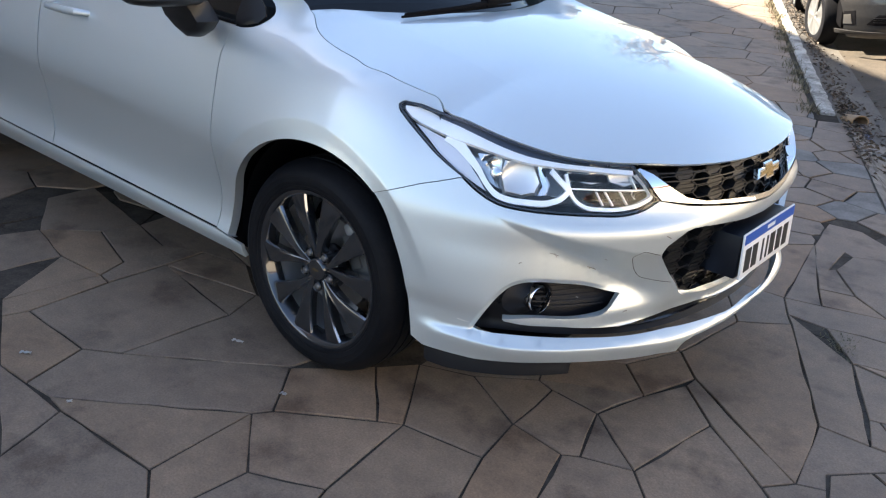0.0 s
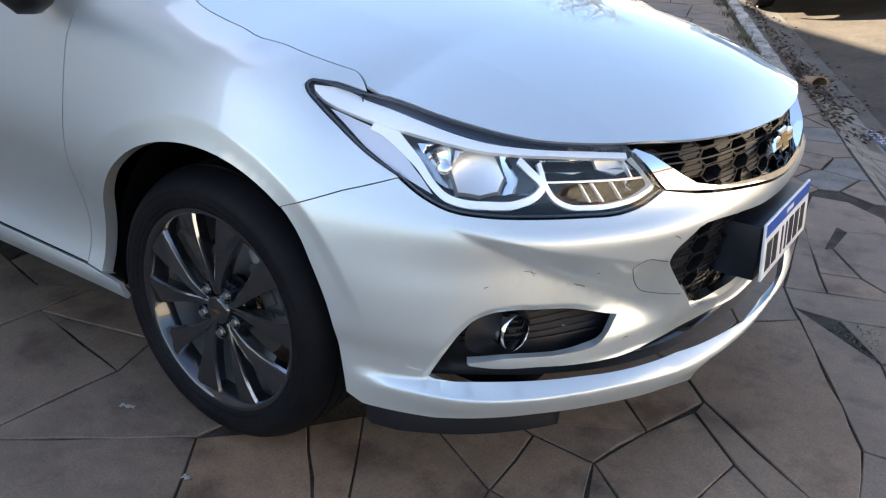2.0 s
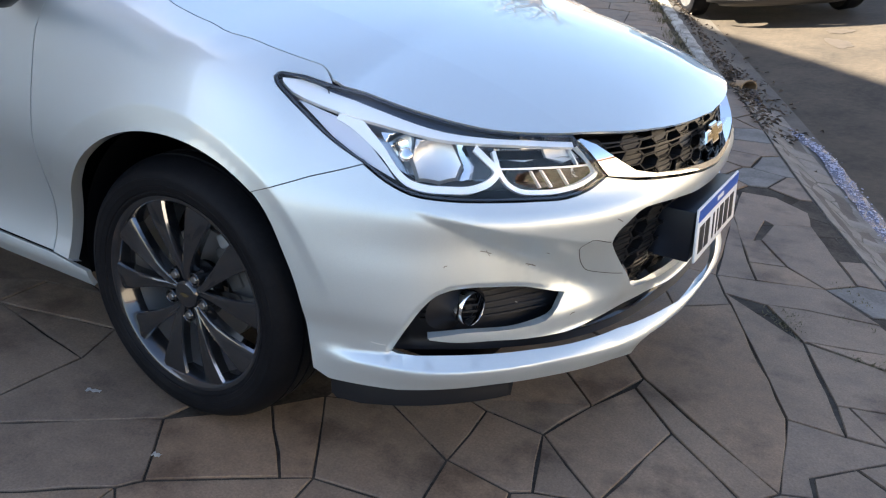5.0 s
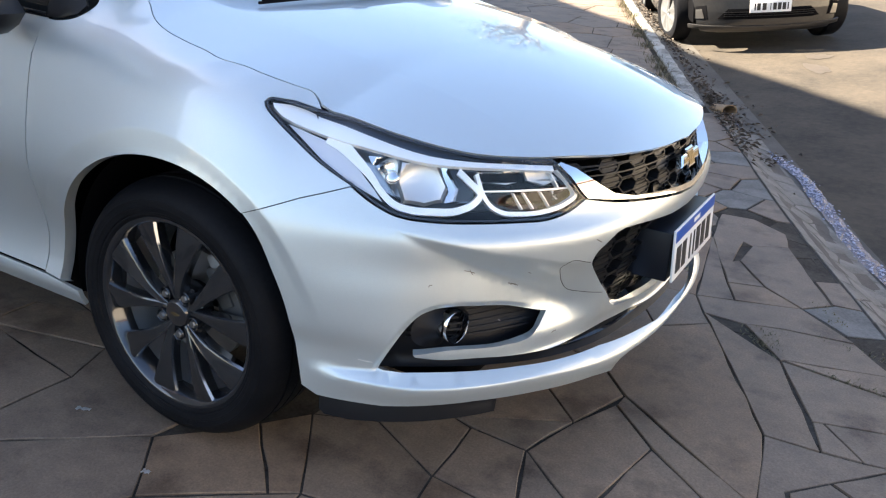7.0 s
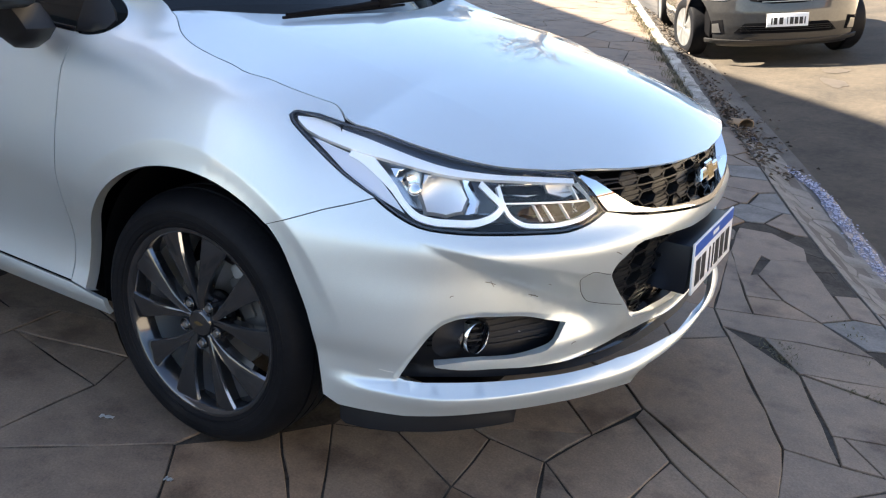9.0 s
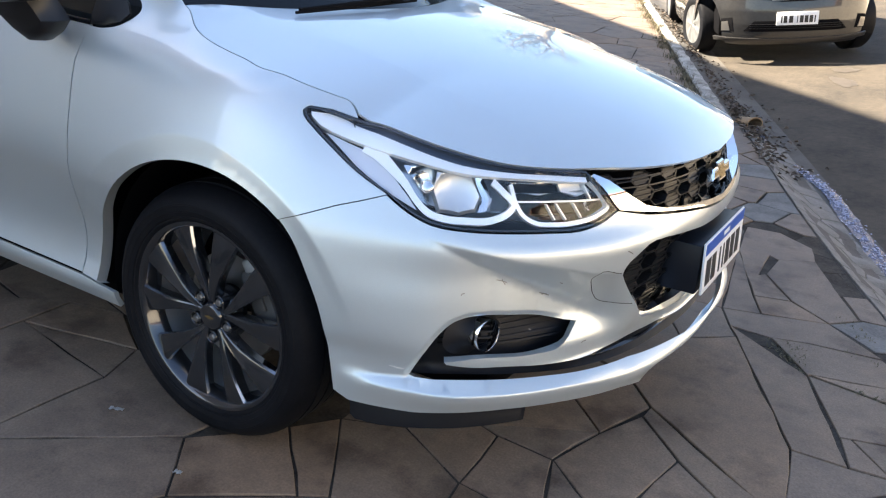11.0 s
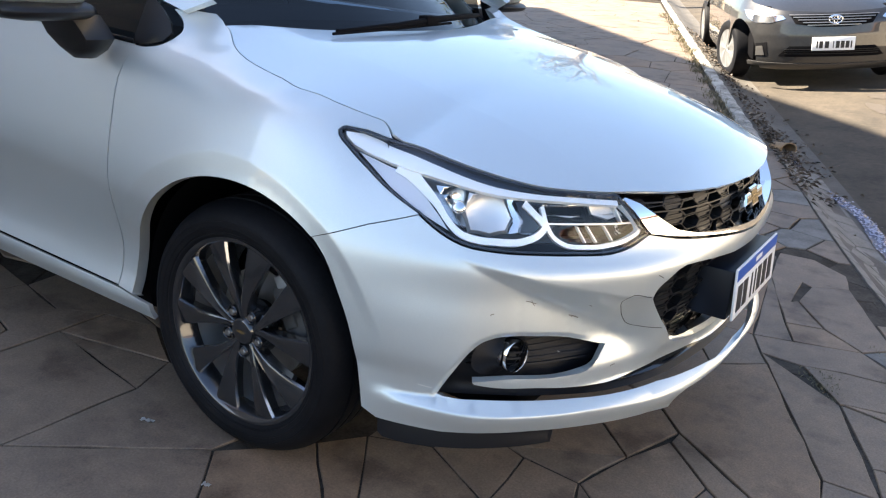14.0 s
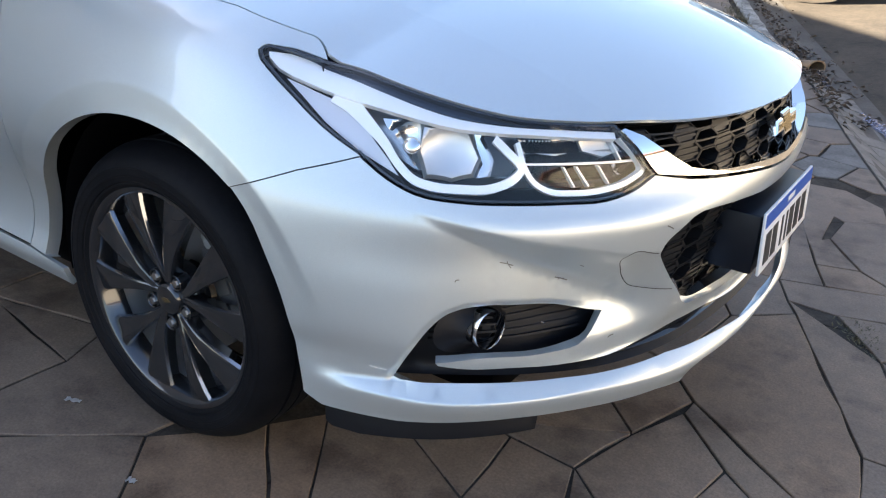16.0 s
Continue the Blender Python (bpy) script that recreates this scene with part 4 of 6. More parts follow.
wheel_thing(car, (.004, -.852, .3195), -1, 21)
wheel_thing(car, (.004, .852, .3195), 1, 10)
wheel_thing(car, (-2.696, -.852, .3195), -1, 5)
wheel_thing(car, (-2.696, .852, .3195), 1, 30)
for x0 in (.028, -2.672):
    for side in (1, -1):
        bm = bmesh.new()
        loops = []
        for y in (-.838, -.60, -.52):
            loops.append([Vector((x0 + .380 * math.cos(a), y * side, ARCH_Z + .388 * math.sin(a))) for a in np.linspace(-.22, math.pi + .15, 26)])
        rings(bm, loops, False)
        loops = [loops[-1], [Vector((x0, -.52 * side, .25))] * 26]
        vs = rings(bm, loops, False)
        part("arch_liner", bm, MATT, car)
bm = bmesh.new()
box(bm, (-3.5, -.60, .19), (.62, .60, .34), None, .03)
box(bm, (-2.25, -.78, .22), (-.36, .78, .34), None, .03)
part("underbody", bm, MATT, car)

# cabin: panes, pillars, roof
def cabin(s, z, lift=0.0):
    s, z = np.asarray(s, float), np.asarray(z, float)
    return skin(s, np.full_like(z, .955), lift - np.clip(z - .955, 0, 1) * .50) + np.stack([0 * z, 0 * z, z - .955], -1)


for side in (1, -1):
    def f(poly):
        return [(a * side, b) for a, b in poly]
    panel("mirror_sail", f([(1.898, .946), (1.858, .946), (1.819, .958), (1.804, .978), (1.816, 1.002), (1.843, 1.028), (1.875, 1.052), (1.90, 1.062)]), BLACK, car, surface=cabin, lift=.004, rim=.01, gap=.001, step=.02)
    panel("belt_trim", f([(1.895, .945), (2.10, .957), (2.97, .972), (2.97, .982), (2.10, .968), (1.895, .957)]), GLOSS_BLACK, car, surface=cabin, lift=.006, rim=.01, gap=0, step=.03)
    panel("side_pane", f([(1.91, .965), (2.10, .974), (2.95, .985), (2.95, 1.34), (2.60, 1.32), (2.30, 1.24), (1.91, 1.06)]), PANE, car, surface=cabin, lift=-.012, rim=0, gap=.002, step=.05)
    panel("side_pane", f([(3.02, .985), (3.90, 1.0), (4.25, 1.06), (3.95, 1.22), (3.6, 1.31), (3.02, 1.34)]), PANE, car, surface=cabin, lift=-.012, rim=0, gap=.002, step=.05)
    panel("door_frame", f([(2.95, .98), (3.02, .98), (3.02, 1.36), (2.95, 1.36)]), GLOSS_BLACK, car, surface=cabin, lift=-.005, rim=.02, gap=0, step=.05)
    panel("roof_rail", f([(1.80, 1.03), (1.90, 1.062), (2.30, 1.245), (2.60, 1.325), (3.02, 1.345), (3.6, 1.315), (3.95, 1.225), (4.28, 1.06), (4.6, .99), (4.45, 1.12), (4.1, 1.27), (3.6, 1.385), (3.0, 1.42), (2.55, 1.40), (2.22, 1.30), (1.84, 1.11), (1.74, 1.06)]), PAINT, car, surface=cabin, lift=0, rim=.02, gap=0, step=.05)
bm = bmesh.new()
loops = []
for x, w, z in ((-.90, .60, 1.385), (-1.3, .605, 1.44), (-1.8, .60, 1.45), (-2.3, .585, 1.41), (-2.62, .57, 1.33)):
    loops.append([Vector((x - .05 * (1 - u * u), w * u, z - .035 * u * u)) for u in np.linspace(-1, 1, 13)])
rings(bm, loops, False)
bmesh.ops.recalc_face_normals(bm, faces=bm.faces)
part("roof", bm, PAINT, car)
bm = bmesh.new()
rings(bm, [[Vector((x - .06 * (1 - u * u), w * u, z - d * u * u)) for u in np.linspace(-1, 1, 13)] for x, w, z, d in ((-2.60, .575, 1.335, .03), (-2.85, .60, 1.20, .03), (-3.12, .64, 1.045, .03))], False)
part("rear_window", bm, PANE, car, smooth=True)
bm = bmesh.new()
rings(bm, [[Vector((x - e * (1 - u * u), w * u, z - d * u * u)) for u in np.linspace(-1, 1, 13)] for x, w, z, d, e in ((-3.10, .70, 1.045, .03, .06), (-3.25, .75, 1.03, .03, .05), (-3.50, .66, 1.02, .03, .10), (-3.60, .50, 1.00, .02, .12))], False)
bmesh.ops.recalc_face_normals(bm, faces=bm.faces)
part("boot_lid", bm, PAINT, car)
bm = bmesh.new()
rings(bm, [[Vector((-3.62 - .10 * (1 - u * u), .56 * u, .985)) for u in np.linspace(-1, 1, 13)], [Vector((-3.10, .83 * u, .955)) for u in np.linspace(-1, 1, 13)], [Vector((-2.70, .82 * u, 1.0)) for u in np.linspace(-1, 1, 13)]], False)
part("parcel_shelf", bm, MATT, car)
right = catmull([(-.245, -.64), (-.215, -.51), (-.158, -.35), (-.102, -.17), (-.082, 0)], 3)
full = [tuple(p) for p in right] + [(x, -y) for x, y in right[::-1][1:]]
bm = bmesh.new()
loops = []
for k in np.linspace(0, 1, 8):
    row = []
    for x, y in full:
        z0 = float(bonnet_z(np.array([x]), np.array([y]))[0]) - .006
        top = Vector((-.86 - .10 * (y / .6) ** 2, y * .99, 1.392 - .025 * (y / .6) ** 2))
        b0 = Vector((x - .02, y, z0))
        p = b0.lerp(top, k)
        p.z += .035 * math.sin(k * math.pi)
        row.append(p)
    loops.append(row)
rings(bm, loops, False)
bmesh.ops.recalc_face_normals(bm, faces=bm.faces)
screen = part("windscreen", bm, SHIELD, car)
screen.visible_shadow = False
bm = bmesh.new()
loops = []
for dx, dz in ((-.012, -.03), (-.05, .006), (-.11, .03), (-.115, -.05)):
    loops.append([Vector((x + dx, y, float(bonnet_z(np.array([x]), np.array([y]))[0]) + dz - .014)) for x, y in full])
rings(bm, loops, False)
bmesh.ops.recalc_face_normals(bm, faces=bm.faces)
part("cowl", bm, MATT, car)
bm = bmesh.new()
box(bm, (-1.0, -.62, .80), (-.34, .62, .985), None, .05)
box(bm, (-2.6, -.70, .45), (-1.0, .70, .80), None, .05)
part("cabin_lining", bm, INTERIOR, car)
bm = bmesh.new()
tube(bm, [(-.10, -.42, .993), (-.075, -.20, 1.006), (-.085, .02, 1.018), (-.12, .26, 1.022), (-.19, .43, 1.015)], [.005, .008, .011, .009, .007], 8)
box(bm, (-.105, -.05, 1.004), (-.070, .01, 1.030), None, .005)
tube(bm, [(-.095, -.44, .988), (-.078, -.22, .996), (-.086, .10, 1.006)], .004, 6)
part("wiper", bm, MATT, car)

# door mirrors and handles
for side in (1, -1):
    bm = bmesh.new()
    loops = []
    for y, k, dx in ((-.945, .62, .010), (-.960, .92, .004), (-1.00, 1.0, 0), (-1.06, .98, -.006), (-1.11, .86, -.016), (-1.14, .45, -.03)):
        loops.append([Vector((-.425 + dx + .080 * k * math.cos(a), y * side, 1.090 + (.078 if math.sin(a) > 0 else .066) * k * math.sin(a))) for a in np.linspace(0, 2 * math.pi, 24, endpoint=False)])
    rings(bm, loops, True, True)
    bmesh.ops.recalc_face_normals(bm, faces=bm.faces)
    mirror = part("door_mirror", bm, PAINT, car, "silver door mirror on a black foot")
    bm = bmesh.new()
    loops = []
    for y, k in ((-.930, .7), (-.950, .95), (-1.01, 1.0), (-1.08, .95), (-1.12, .72), (-1.135, .4)):
        loops.append([Vector((-.427 + .078 * k * math.cos(a), y * side, 1.022 + .024 * k * math.sin(a))) for a in np.linspace(0, 2 * math.pi, 20, endpoint=False)])
    rings(bm, loops, True, True)
    bmesh.ops.recalc_face_normals(bm, faces=bm.faces)
    part("mirror_base", bm, BLACK, mirror, sharp=50)
    bm = bmesh.new()
    loops = []
    for z, x0, x1, y0, y1 in ((.908, -.486, -.434, -.888, -.925), (.930, -.512, -.400, -.880, -.940), (.957, -.545, -.380, -.875, -.948), (.980, -.552, -.392, -.880, -.955), (1.010, -.520, -.395, -.900, -.975)):
        loops.append([Vector((x0, y1 * side, z)), Vector(((x0 + x1) / 2, (y1 - .010) * side, z)), Vector((x1 - .012, y1 * side, z)), Vector((x1, (y1 * .6 + y0 * .4) * side, z)), Vector((x1 - .01, y0 * side, z)), Vector((x0, y0 * side, z))])
    rings(bm, loops, True, True)
    bmesh.ops.recalc_face_normals(bm, faces=bm.faces)
    part("mirror_foot", bm, BLACK, mirror, sharp=50)
    for s0 in (2.76, 3.70):
        c = skin_at(s0 * side, .878, .0)
        bm = bmesh.new()
        tube(bm, [(.115, .004 * side, -.004), (.09, -.034 * side, 0), (0, -.046 * side, .002), (-.09, -.040 * side, .0), (-.115, .004 * side, -.002)], [.010, .013, .014, .013, .010], 12)
        handle = part("door_handle", bm, PAINT, car)
        handle.location = c

# ---- ground ----
def slate():
    m = material("slate", (.15, .13, .115), .5)
    tc = coords(m)
    info = m.node_tree.nodes.new("ShaderNodeObjectInfo")
    place = m.node_tree.nodes.new("ShaderNodeNewGeometry")
    big = node(m, "ShaderNodeTexNoise", Scale=2.6, Detail=7.0, Roughness=.62)
    mid = node(m, "ShaderNodeTexNoise", Scale=13.0, Detail=8.0, Roughness=.7)
    fine = node(m, "ShaderNodeTexNoise", Scale=160.0, Detail=4.0, Roughness=.7)
    for n in (big, mid, fine):
        link(m, place, "Position", n, "Vector")
    tint = m.node_tree.nodes.new("ShaderNodeValToRGB")
    e = tint.color_ramp.elements
    e[0].position, e[0].color = 0.0, (.208, .146, .100, 1)
    e[1].position, e[1].color = 1.0, (.246, .182, .132, 1)
    for pos, col in ((.25, (.222, .160, .112, 1)), (.5, (.198, .154, .118, 1)), (.75, (.184, .146, .116, 1))):
        k = e.new(pos)
        k.color = col
    link(m, info, "Random", tint, "Fac")
    dark = m.node_tree.nodes.new("ShaderNodeMixRGB")
    dark.blend_type = "MULTIPLY"
    dark.inputs[0].default_value = 1.0
    ramp = m.node_tree.nodes.new("ShaderNodeValToRGB")
    r = ramp.color_ramp.elements
    r[0].position, r[0].color = .30, (.62, .60, .60, 1)
    r[1].position, r[1].color = .70, (1.28, 1.24, 1.18, 1)
    mix = m.node_tree.nodes.new("ShaderNodeMath")
    mix.operation = "MULTIPLY_ADD"
    mix.inputs[1].default_value = .45
    half = m.node_tree.nodes.new("ShaderNodeMath")
    half.operation = "MULTIPLY"
    half.inputs[1].default_value = .55
    link(m, mid, "Fac", half, 0)
    link(m, big, "Fac", mix, 0)
    link(m, half, 0, mix, 2)
    link(m, mix, 0, ramp, "Fac")
    link(m, tint, "Color", dark, 1)
    link(m, ramp, "Color", dark, 2)
    grain = m.node_tree.nodes.new("ShaderNodeMixRGB")
    grain.blend_type = "OVERLAY"
    grain.inputs[0].default_value = .6
    link(m, dark, 0, grain, 1)
    link(m, fine, "Fac", grain, 2)
    # damp and oily blotches, and pale scuffs
    last = grain
    for scale, lo, hi, col in ((3.6, .54, .66, (.58, .56, .56, 1)), (19.0, .70, .76, (.60, .58, .57, 1)), (31.0, .69, .80, (1.5, 1.48, 1.44, 1))):
        blot = node(m, "ShaderNodeTexNoise", Scale=scale, Detail=5.0, Roughness=.6)
        link(m, place, "Position", blot, "Vector")
        cut = m.node_tree.nodes.new("ShaderNodeMapRange")
        cut.inputs["From Min"].default_value, cut.inputs["From Max"].default_value = lo, hi
        link(m, blot, "Fac", cut, "Value")
        lay = m.node_tree.nodes.new("ShaderNodeMixRGB")
        lay.blend_type = "MULTIPLY"
        lay.inputs[2].default_value = col
        link(m, cut, 0, lay, 0)
        link(m, last, 0, lay, 1)
        last = lay
    link(m, last, 0, bsdf(m), "Base Color")
    rough = m.node_tree.nodes.new("ShaderNodeMapRange")
    bsdf(m).inputs["Specular IOR Level"].default_value = .28
    rough.inputs["To Min"].default_value, rough.inputs["To Max"].default_value = .50, .82
    link(m, mid, "Fac", rough, "Value")
    link(m, rough, 0, bsdf(m), "Roughness")
    bump = node(m, "ShaderNodeBump", Strength=.35, Distance=.006)
    link(m, mix, 0, bump, "Height")
    bump2 = node(m, "ShaderNodeBump", Strength=.40, Distance=.0018)
    link(m, fine, "Fac", bump2, "Height")
    link(m, bump, "Normal", bump2, "Normal")
    link(m, bump2, "Normal", bsdf(m), "Normal")
    return m


SLATE = slate()
MORTAR = material("joint_dirt", (.05, .045, .038), .95, spec=.1)
mottle(MORTAR, (.016, .013, .011), (.060, .050, .040), 5.0)
relief(MORTAR, 60, .6, .006)
ASPHALT = material("asphalt", (.07, .068, .07), .88, spec=.18)
mottle(ASPHALT, (.036, .032, .0275), (.086, .071, .055), 1.6, 8.0)
relief(ASPHALT, 240, .5, .004)
PALE = material("pale_stone", (.24, .235, .23), .8, spec=.3)
mottle(PALE, (.085, .080, .074), (.20, .190, .178), 6.0, 8.0)
relief(PALE, 50, .4, .004)
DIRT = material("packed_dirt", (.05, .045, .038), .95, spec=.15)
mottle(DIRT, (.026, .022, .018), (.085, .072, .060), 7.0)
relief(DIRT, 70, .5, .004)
GUTTER = material("gutter_concrete", (.2, .19, .17), .85)
mottle(GUTTER, (.042, .037, .032), (.095, .085, .074), 3.0, 8.0)
relief(GUTTER, 45, .5, .006)

D_LINES = [-60, -30, -12, -8, -5, -3, -1.5, -.5, .4, 1.1, KERB - .002, KERB + .10, KERB + .2, KERB + .32, ROAD_EDGE - .004, ROAD_EDGE + .02, 2.6, 3.4, 4.4, 6.1, 9, 14, 30, 120]
Q_LINES = [-120, -60, -30, -15, -8, -4, -2, -1] + [round(v, 2) for v in np.arange(-.4, 8.2, .4)] + [9, 10.5, 12, 14, 17, 20, 25, 30, 40, 60, 120, 300]
bm = bmesh.new()
grid = [[bm.verts.new(street(d, q, ground_z(d, q) - (.007 if d < KERB else 0))) for d in D_LINES] for q in Q_LINES]
for a, b in zip(grid, grid[1:]):
    for i in range(len(D_LINES) - 1):
        fc = bm.faces.new((a[i], a[i + 1], b[i + 1], b[i]))
        mid = (D_LINES[i] + D_LINES[i + 1]) / 2
        fc.material_index = 0 if mid < KERB else 1 if mid < ROAD_EDGE else 2
bmesh.ops.recalc_face_normals(bm, faces=bm.faces)
ground = part("ground", bm, [MORTAR, GUTTER, ASPHALT])
tagged(ground, "joint bed, gutter and grey asphalt road along the pavement", "ground", kind="structure")

# crazy paving: corners of the slabs round the car, and the slabs as runs of corners
CORNERS_A = {"A": (-.54, -1.29), "B": (-.47, -1.49), "C": (-.04, -.91), "D": (.10, -1.09), "E": (.07, -1.14), "F": (-.36, -1.48), "G": (.26, -1.30), "H": (.09, -1.46),
             "I": (.39, -.88), "J": (.33, -.92), "K": (.13, -.72), "L": (.21, -.61), "M": (.44, -1.21), "N": (-.28, -1.49), "O": (-.20, -1.68), "P": (-.44, -1.22),
             "Q": (-.87, -1.29), "R": (-.90, -1.00), "S": (-.61, -1.50), "T": (-.89, -1.37), "U": (-.43, -.84), "V": (-.49, -.68), "W": (-.90, -.77), "X": (-1.0, -1.32),
             "Y": (-.97, -.99), "Z": (-1.21, -1.01), "k0": (.0, -.70), "k1": (.24, -1.56), "k2": (-.13, -1.80), "k3": (.52, -1.42), "k4": (.0, -1.95)}
CORNERS_B = {"a": (.60, -.66), "b": (.37, -.54), "c": (.58, -.43), "d": (.74, -.44), "e": (.81, -.65), "f": (.63, -.84), "g": (.79, -.25), "h": (.66, -.12),
             "i": (.86, -.04), "j": (.75, .09), "k": (1.0, -.25), "l": (.94, -.60), "m": (.77, -.68), "n": (.855, -.10), "o": (.95, .59), "p": (.80, .46),
             "q": (1.23, -.015), "r": (1.34, -.31), "s": (1.21, -.42), "t": (1.27, -.34), "u": (.52, -.41), "v": (.51, -.86), "w": (.84, -.95), "x": (.72, -1.10),
             "y": (1.12, -.80), "z": (.45, -.25), "b0": (.20, -.25), "b1": (.35, .25), "b2": (1.42, -.62)}
CORNERS_C = {"ca": (.85, .81), "cb": (.98, .85), "cc": (1.20, .92), "cd": (1.30, .94), "ce": (1.39, .73), "cf": (1.17, .70), "cg": (1.05, .66), "ch": (.91, .67),
             "cj": (1.20, .45), "ck": (1.37, -.01), "co": (1.52, .55), "cp": (1.21, .46), "cq": (1.53, .40), "cr": (1.53, .19), "cs": (1.33, .13), "ct": (1.36, .14),
             "cu": (1.47, .0), "cv": (1.54, .01), "cw": (1.32, -.24), "cx": (.75, 1.51), "cy": (.92, 1.01), "cz": (.88, 1.53), "da": (.89, 1.25), "db": (1.05, 1.05),
             "dc": (.92, 1.50), "dd": (1.06, 1.58), "de": (1.29, 1.02), "df": (.91, 1.28), "dg": (.86, 1.88), "dh": (1.02, 1.76), "di": (.71, 1.86), "dj": (.55, 1.30), "dk": (.60, .80)}
CORNERS_D = {"e0": (-1.50, -0.95), "e1": (-1.22, -1.23), "e2": (-1.61, -1.30), "e3": (-1.34, -0.78), "e4": (-1.02, -0.87), "e5": (-1.31, -0.63), "e6": (-1.06, -0.68), "e7": (-0.91, -0.60), "e8": (-0.71, -0.55), "e9": (-1.82, -0.76), "ea": (-1.83, -0.54), "eb": (-1.34, -0.39)}
CORNERS = {**CORNERS_A, **CORNERS_B, **CORNERS_C, **CORNERS_D}
SLABS = """B A P C D E F|S T Q A B|P U V k0 C|A Q R W U P|F E H N|S B N O|N H k1 k2 O|E H k1 G|E D J I M G|C D J K|K J I L|G M k3 k1|I L b a f v|M I v f x k3|a b u c
u z h g|c u g d|a c d e m|a m w x f|h j i g|d g n k l|n i t s k|k s b2 y l|j p o q t i|d e l|e l y w m|s t r b2|o ch cj ck q|q ck cu cv cw r t|ca cb cc ce cf cg ch|cg cf ce co cp cj
cp co cq|cs cj cq cr ct|cs ct cu ck|ct cr cv cu|cx cy cb ca|cx cz da df db cy|cy db cc cb|dc dd de cc db df|dg dh dd dc cz cx di|T Q R Y X|X Y Z|dj cx ca dk|dk ca ch o p|b1 dk p j|z b1 j h|b0 b1 z|L b0 z u b|e0 Z e1 e2|e0 e3 e4 Y Z|e3 e5 e6 e7 W R Y e4|e7 W V e8|W U V|e5 eb e8 e7 e6|e0 e9 ea e5 e3"""


def slab_mesh(pts, joint=.0044, thick=.02, rough=.0022):
    """One paving slab in the plane: a worn outline with a bevelled upper edge."""
    rnd = random.Random(int(abs(pts[0][0] * 9173 + pts[1][1] * 5371) * 100))
    P = shrink([tuple(p) for p in pts], joint)
    out = []
    for a, b in zip(P, P[1:] + P[:1]):
        a, b = np.array(a), np.array(b)
        n = max(1, int(np.linalg.norm(b - a) / .09))
        for i in range(n):
            out.append(a + (b - a) * i / n + (np.array([rnd.gauss(0, rough), rnd.gauss(0, rough)]) if i else 0))
    inner = shrink([tuple(p) for p in out], .0022)
    return out, inner, thick


PAVE_RND = random.Random(7)


def slab_object(pts, parent, dz=0.0, joint=.0044, mat=None):
    out, inner, thick = slab_mesh(pts, joint)
    c = np.mean(np.array(out), 0)
    tx, ty, lift_z = PAVE_RND.gauss(0, .003), PAVE_RND.gauss(0, .003), PAVE_RND.gauss(0, .0008)

    def at(p, low):
        v = Vector((p[0], p[1], 0))
        d, q = v.dot(R), v.dot(K)
        return Vector((p[0] - c[0], p[1] - c[1], ground_z(d, q) + dz + lift_z + tx * (p[0] - c[0]) + ty * (p[1] - c[1]) - low))
    verts = [at(p, thick) for p in out] + [at(p, .0016) for p in out] + [at(p, 0) for p in inner]
    n = len(out)
    faces = [tuple(range(2 * n, 3 * n))]
    for i in range(n):
        j = (i + 1) % n
        faces += [(i, j, n + j, n + i), (n + i, n + j, 2 * n + j, 2 * n + i)]
    me = bpy.data.meshes.new("slab")
    me.from_pydata([tuple(v) for v in verts], [], faces)
    me.materials.append(mat or SLATE)
    bmx = bmesh.new()
    bmx.from_mesh(me)
    bmesh.ops.recalc_face_normals(bmx, faces=bmx.faces)
    bmx.to_mesh(me)
    bmx.free()
    ob = new("slab", me)
    ob.location = (c[0], c[1], 0)
    if parent:
        ob.parent = parent
    return ob


def clip(poly, point, normal):
    """Keeps the part of a polygon on the side of a line that its normal points away from."""
    out = []
    for a, b in zip(poly, poly[1:] + poly[:1]):
        da, db = (np.array(a) - point) @ normal, (np.array(b) - point) @ normal
        if da <= 0:
            out.append(a)
        if (da < 0 < db) or (db < 0 < da):
            t = da / (da - db)
            out.append(tuple(np.array(a) + (np.array(b) - np.array(a)) * t))
    return out


def cells(seeds, bounds):
    out = []
    S = np.array(seeds)
    for i, s in enumerate(S):
        poly = [(bounds[0], bounds[1]), (bounds[2], bounds[1]), (bounds[2], bounds[3]), (bounds[0], bounds[3])]
        order = np.argsort(np.hypot(*(S - s).T))[1:26]
        for o in order:
            n = S[o] - s
            poly = clip(poly, (S[o] + s) / 2, n / np.linalg.norm(n))
            if len(poly) < 3:
                break
        if len(poly) >= 3:
            out.append(poly)
    return out



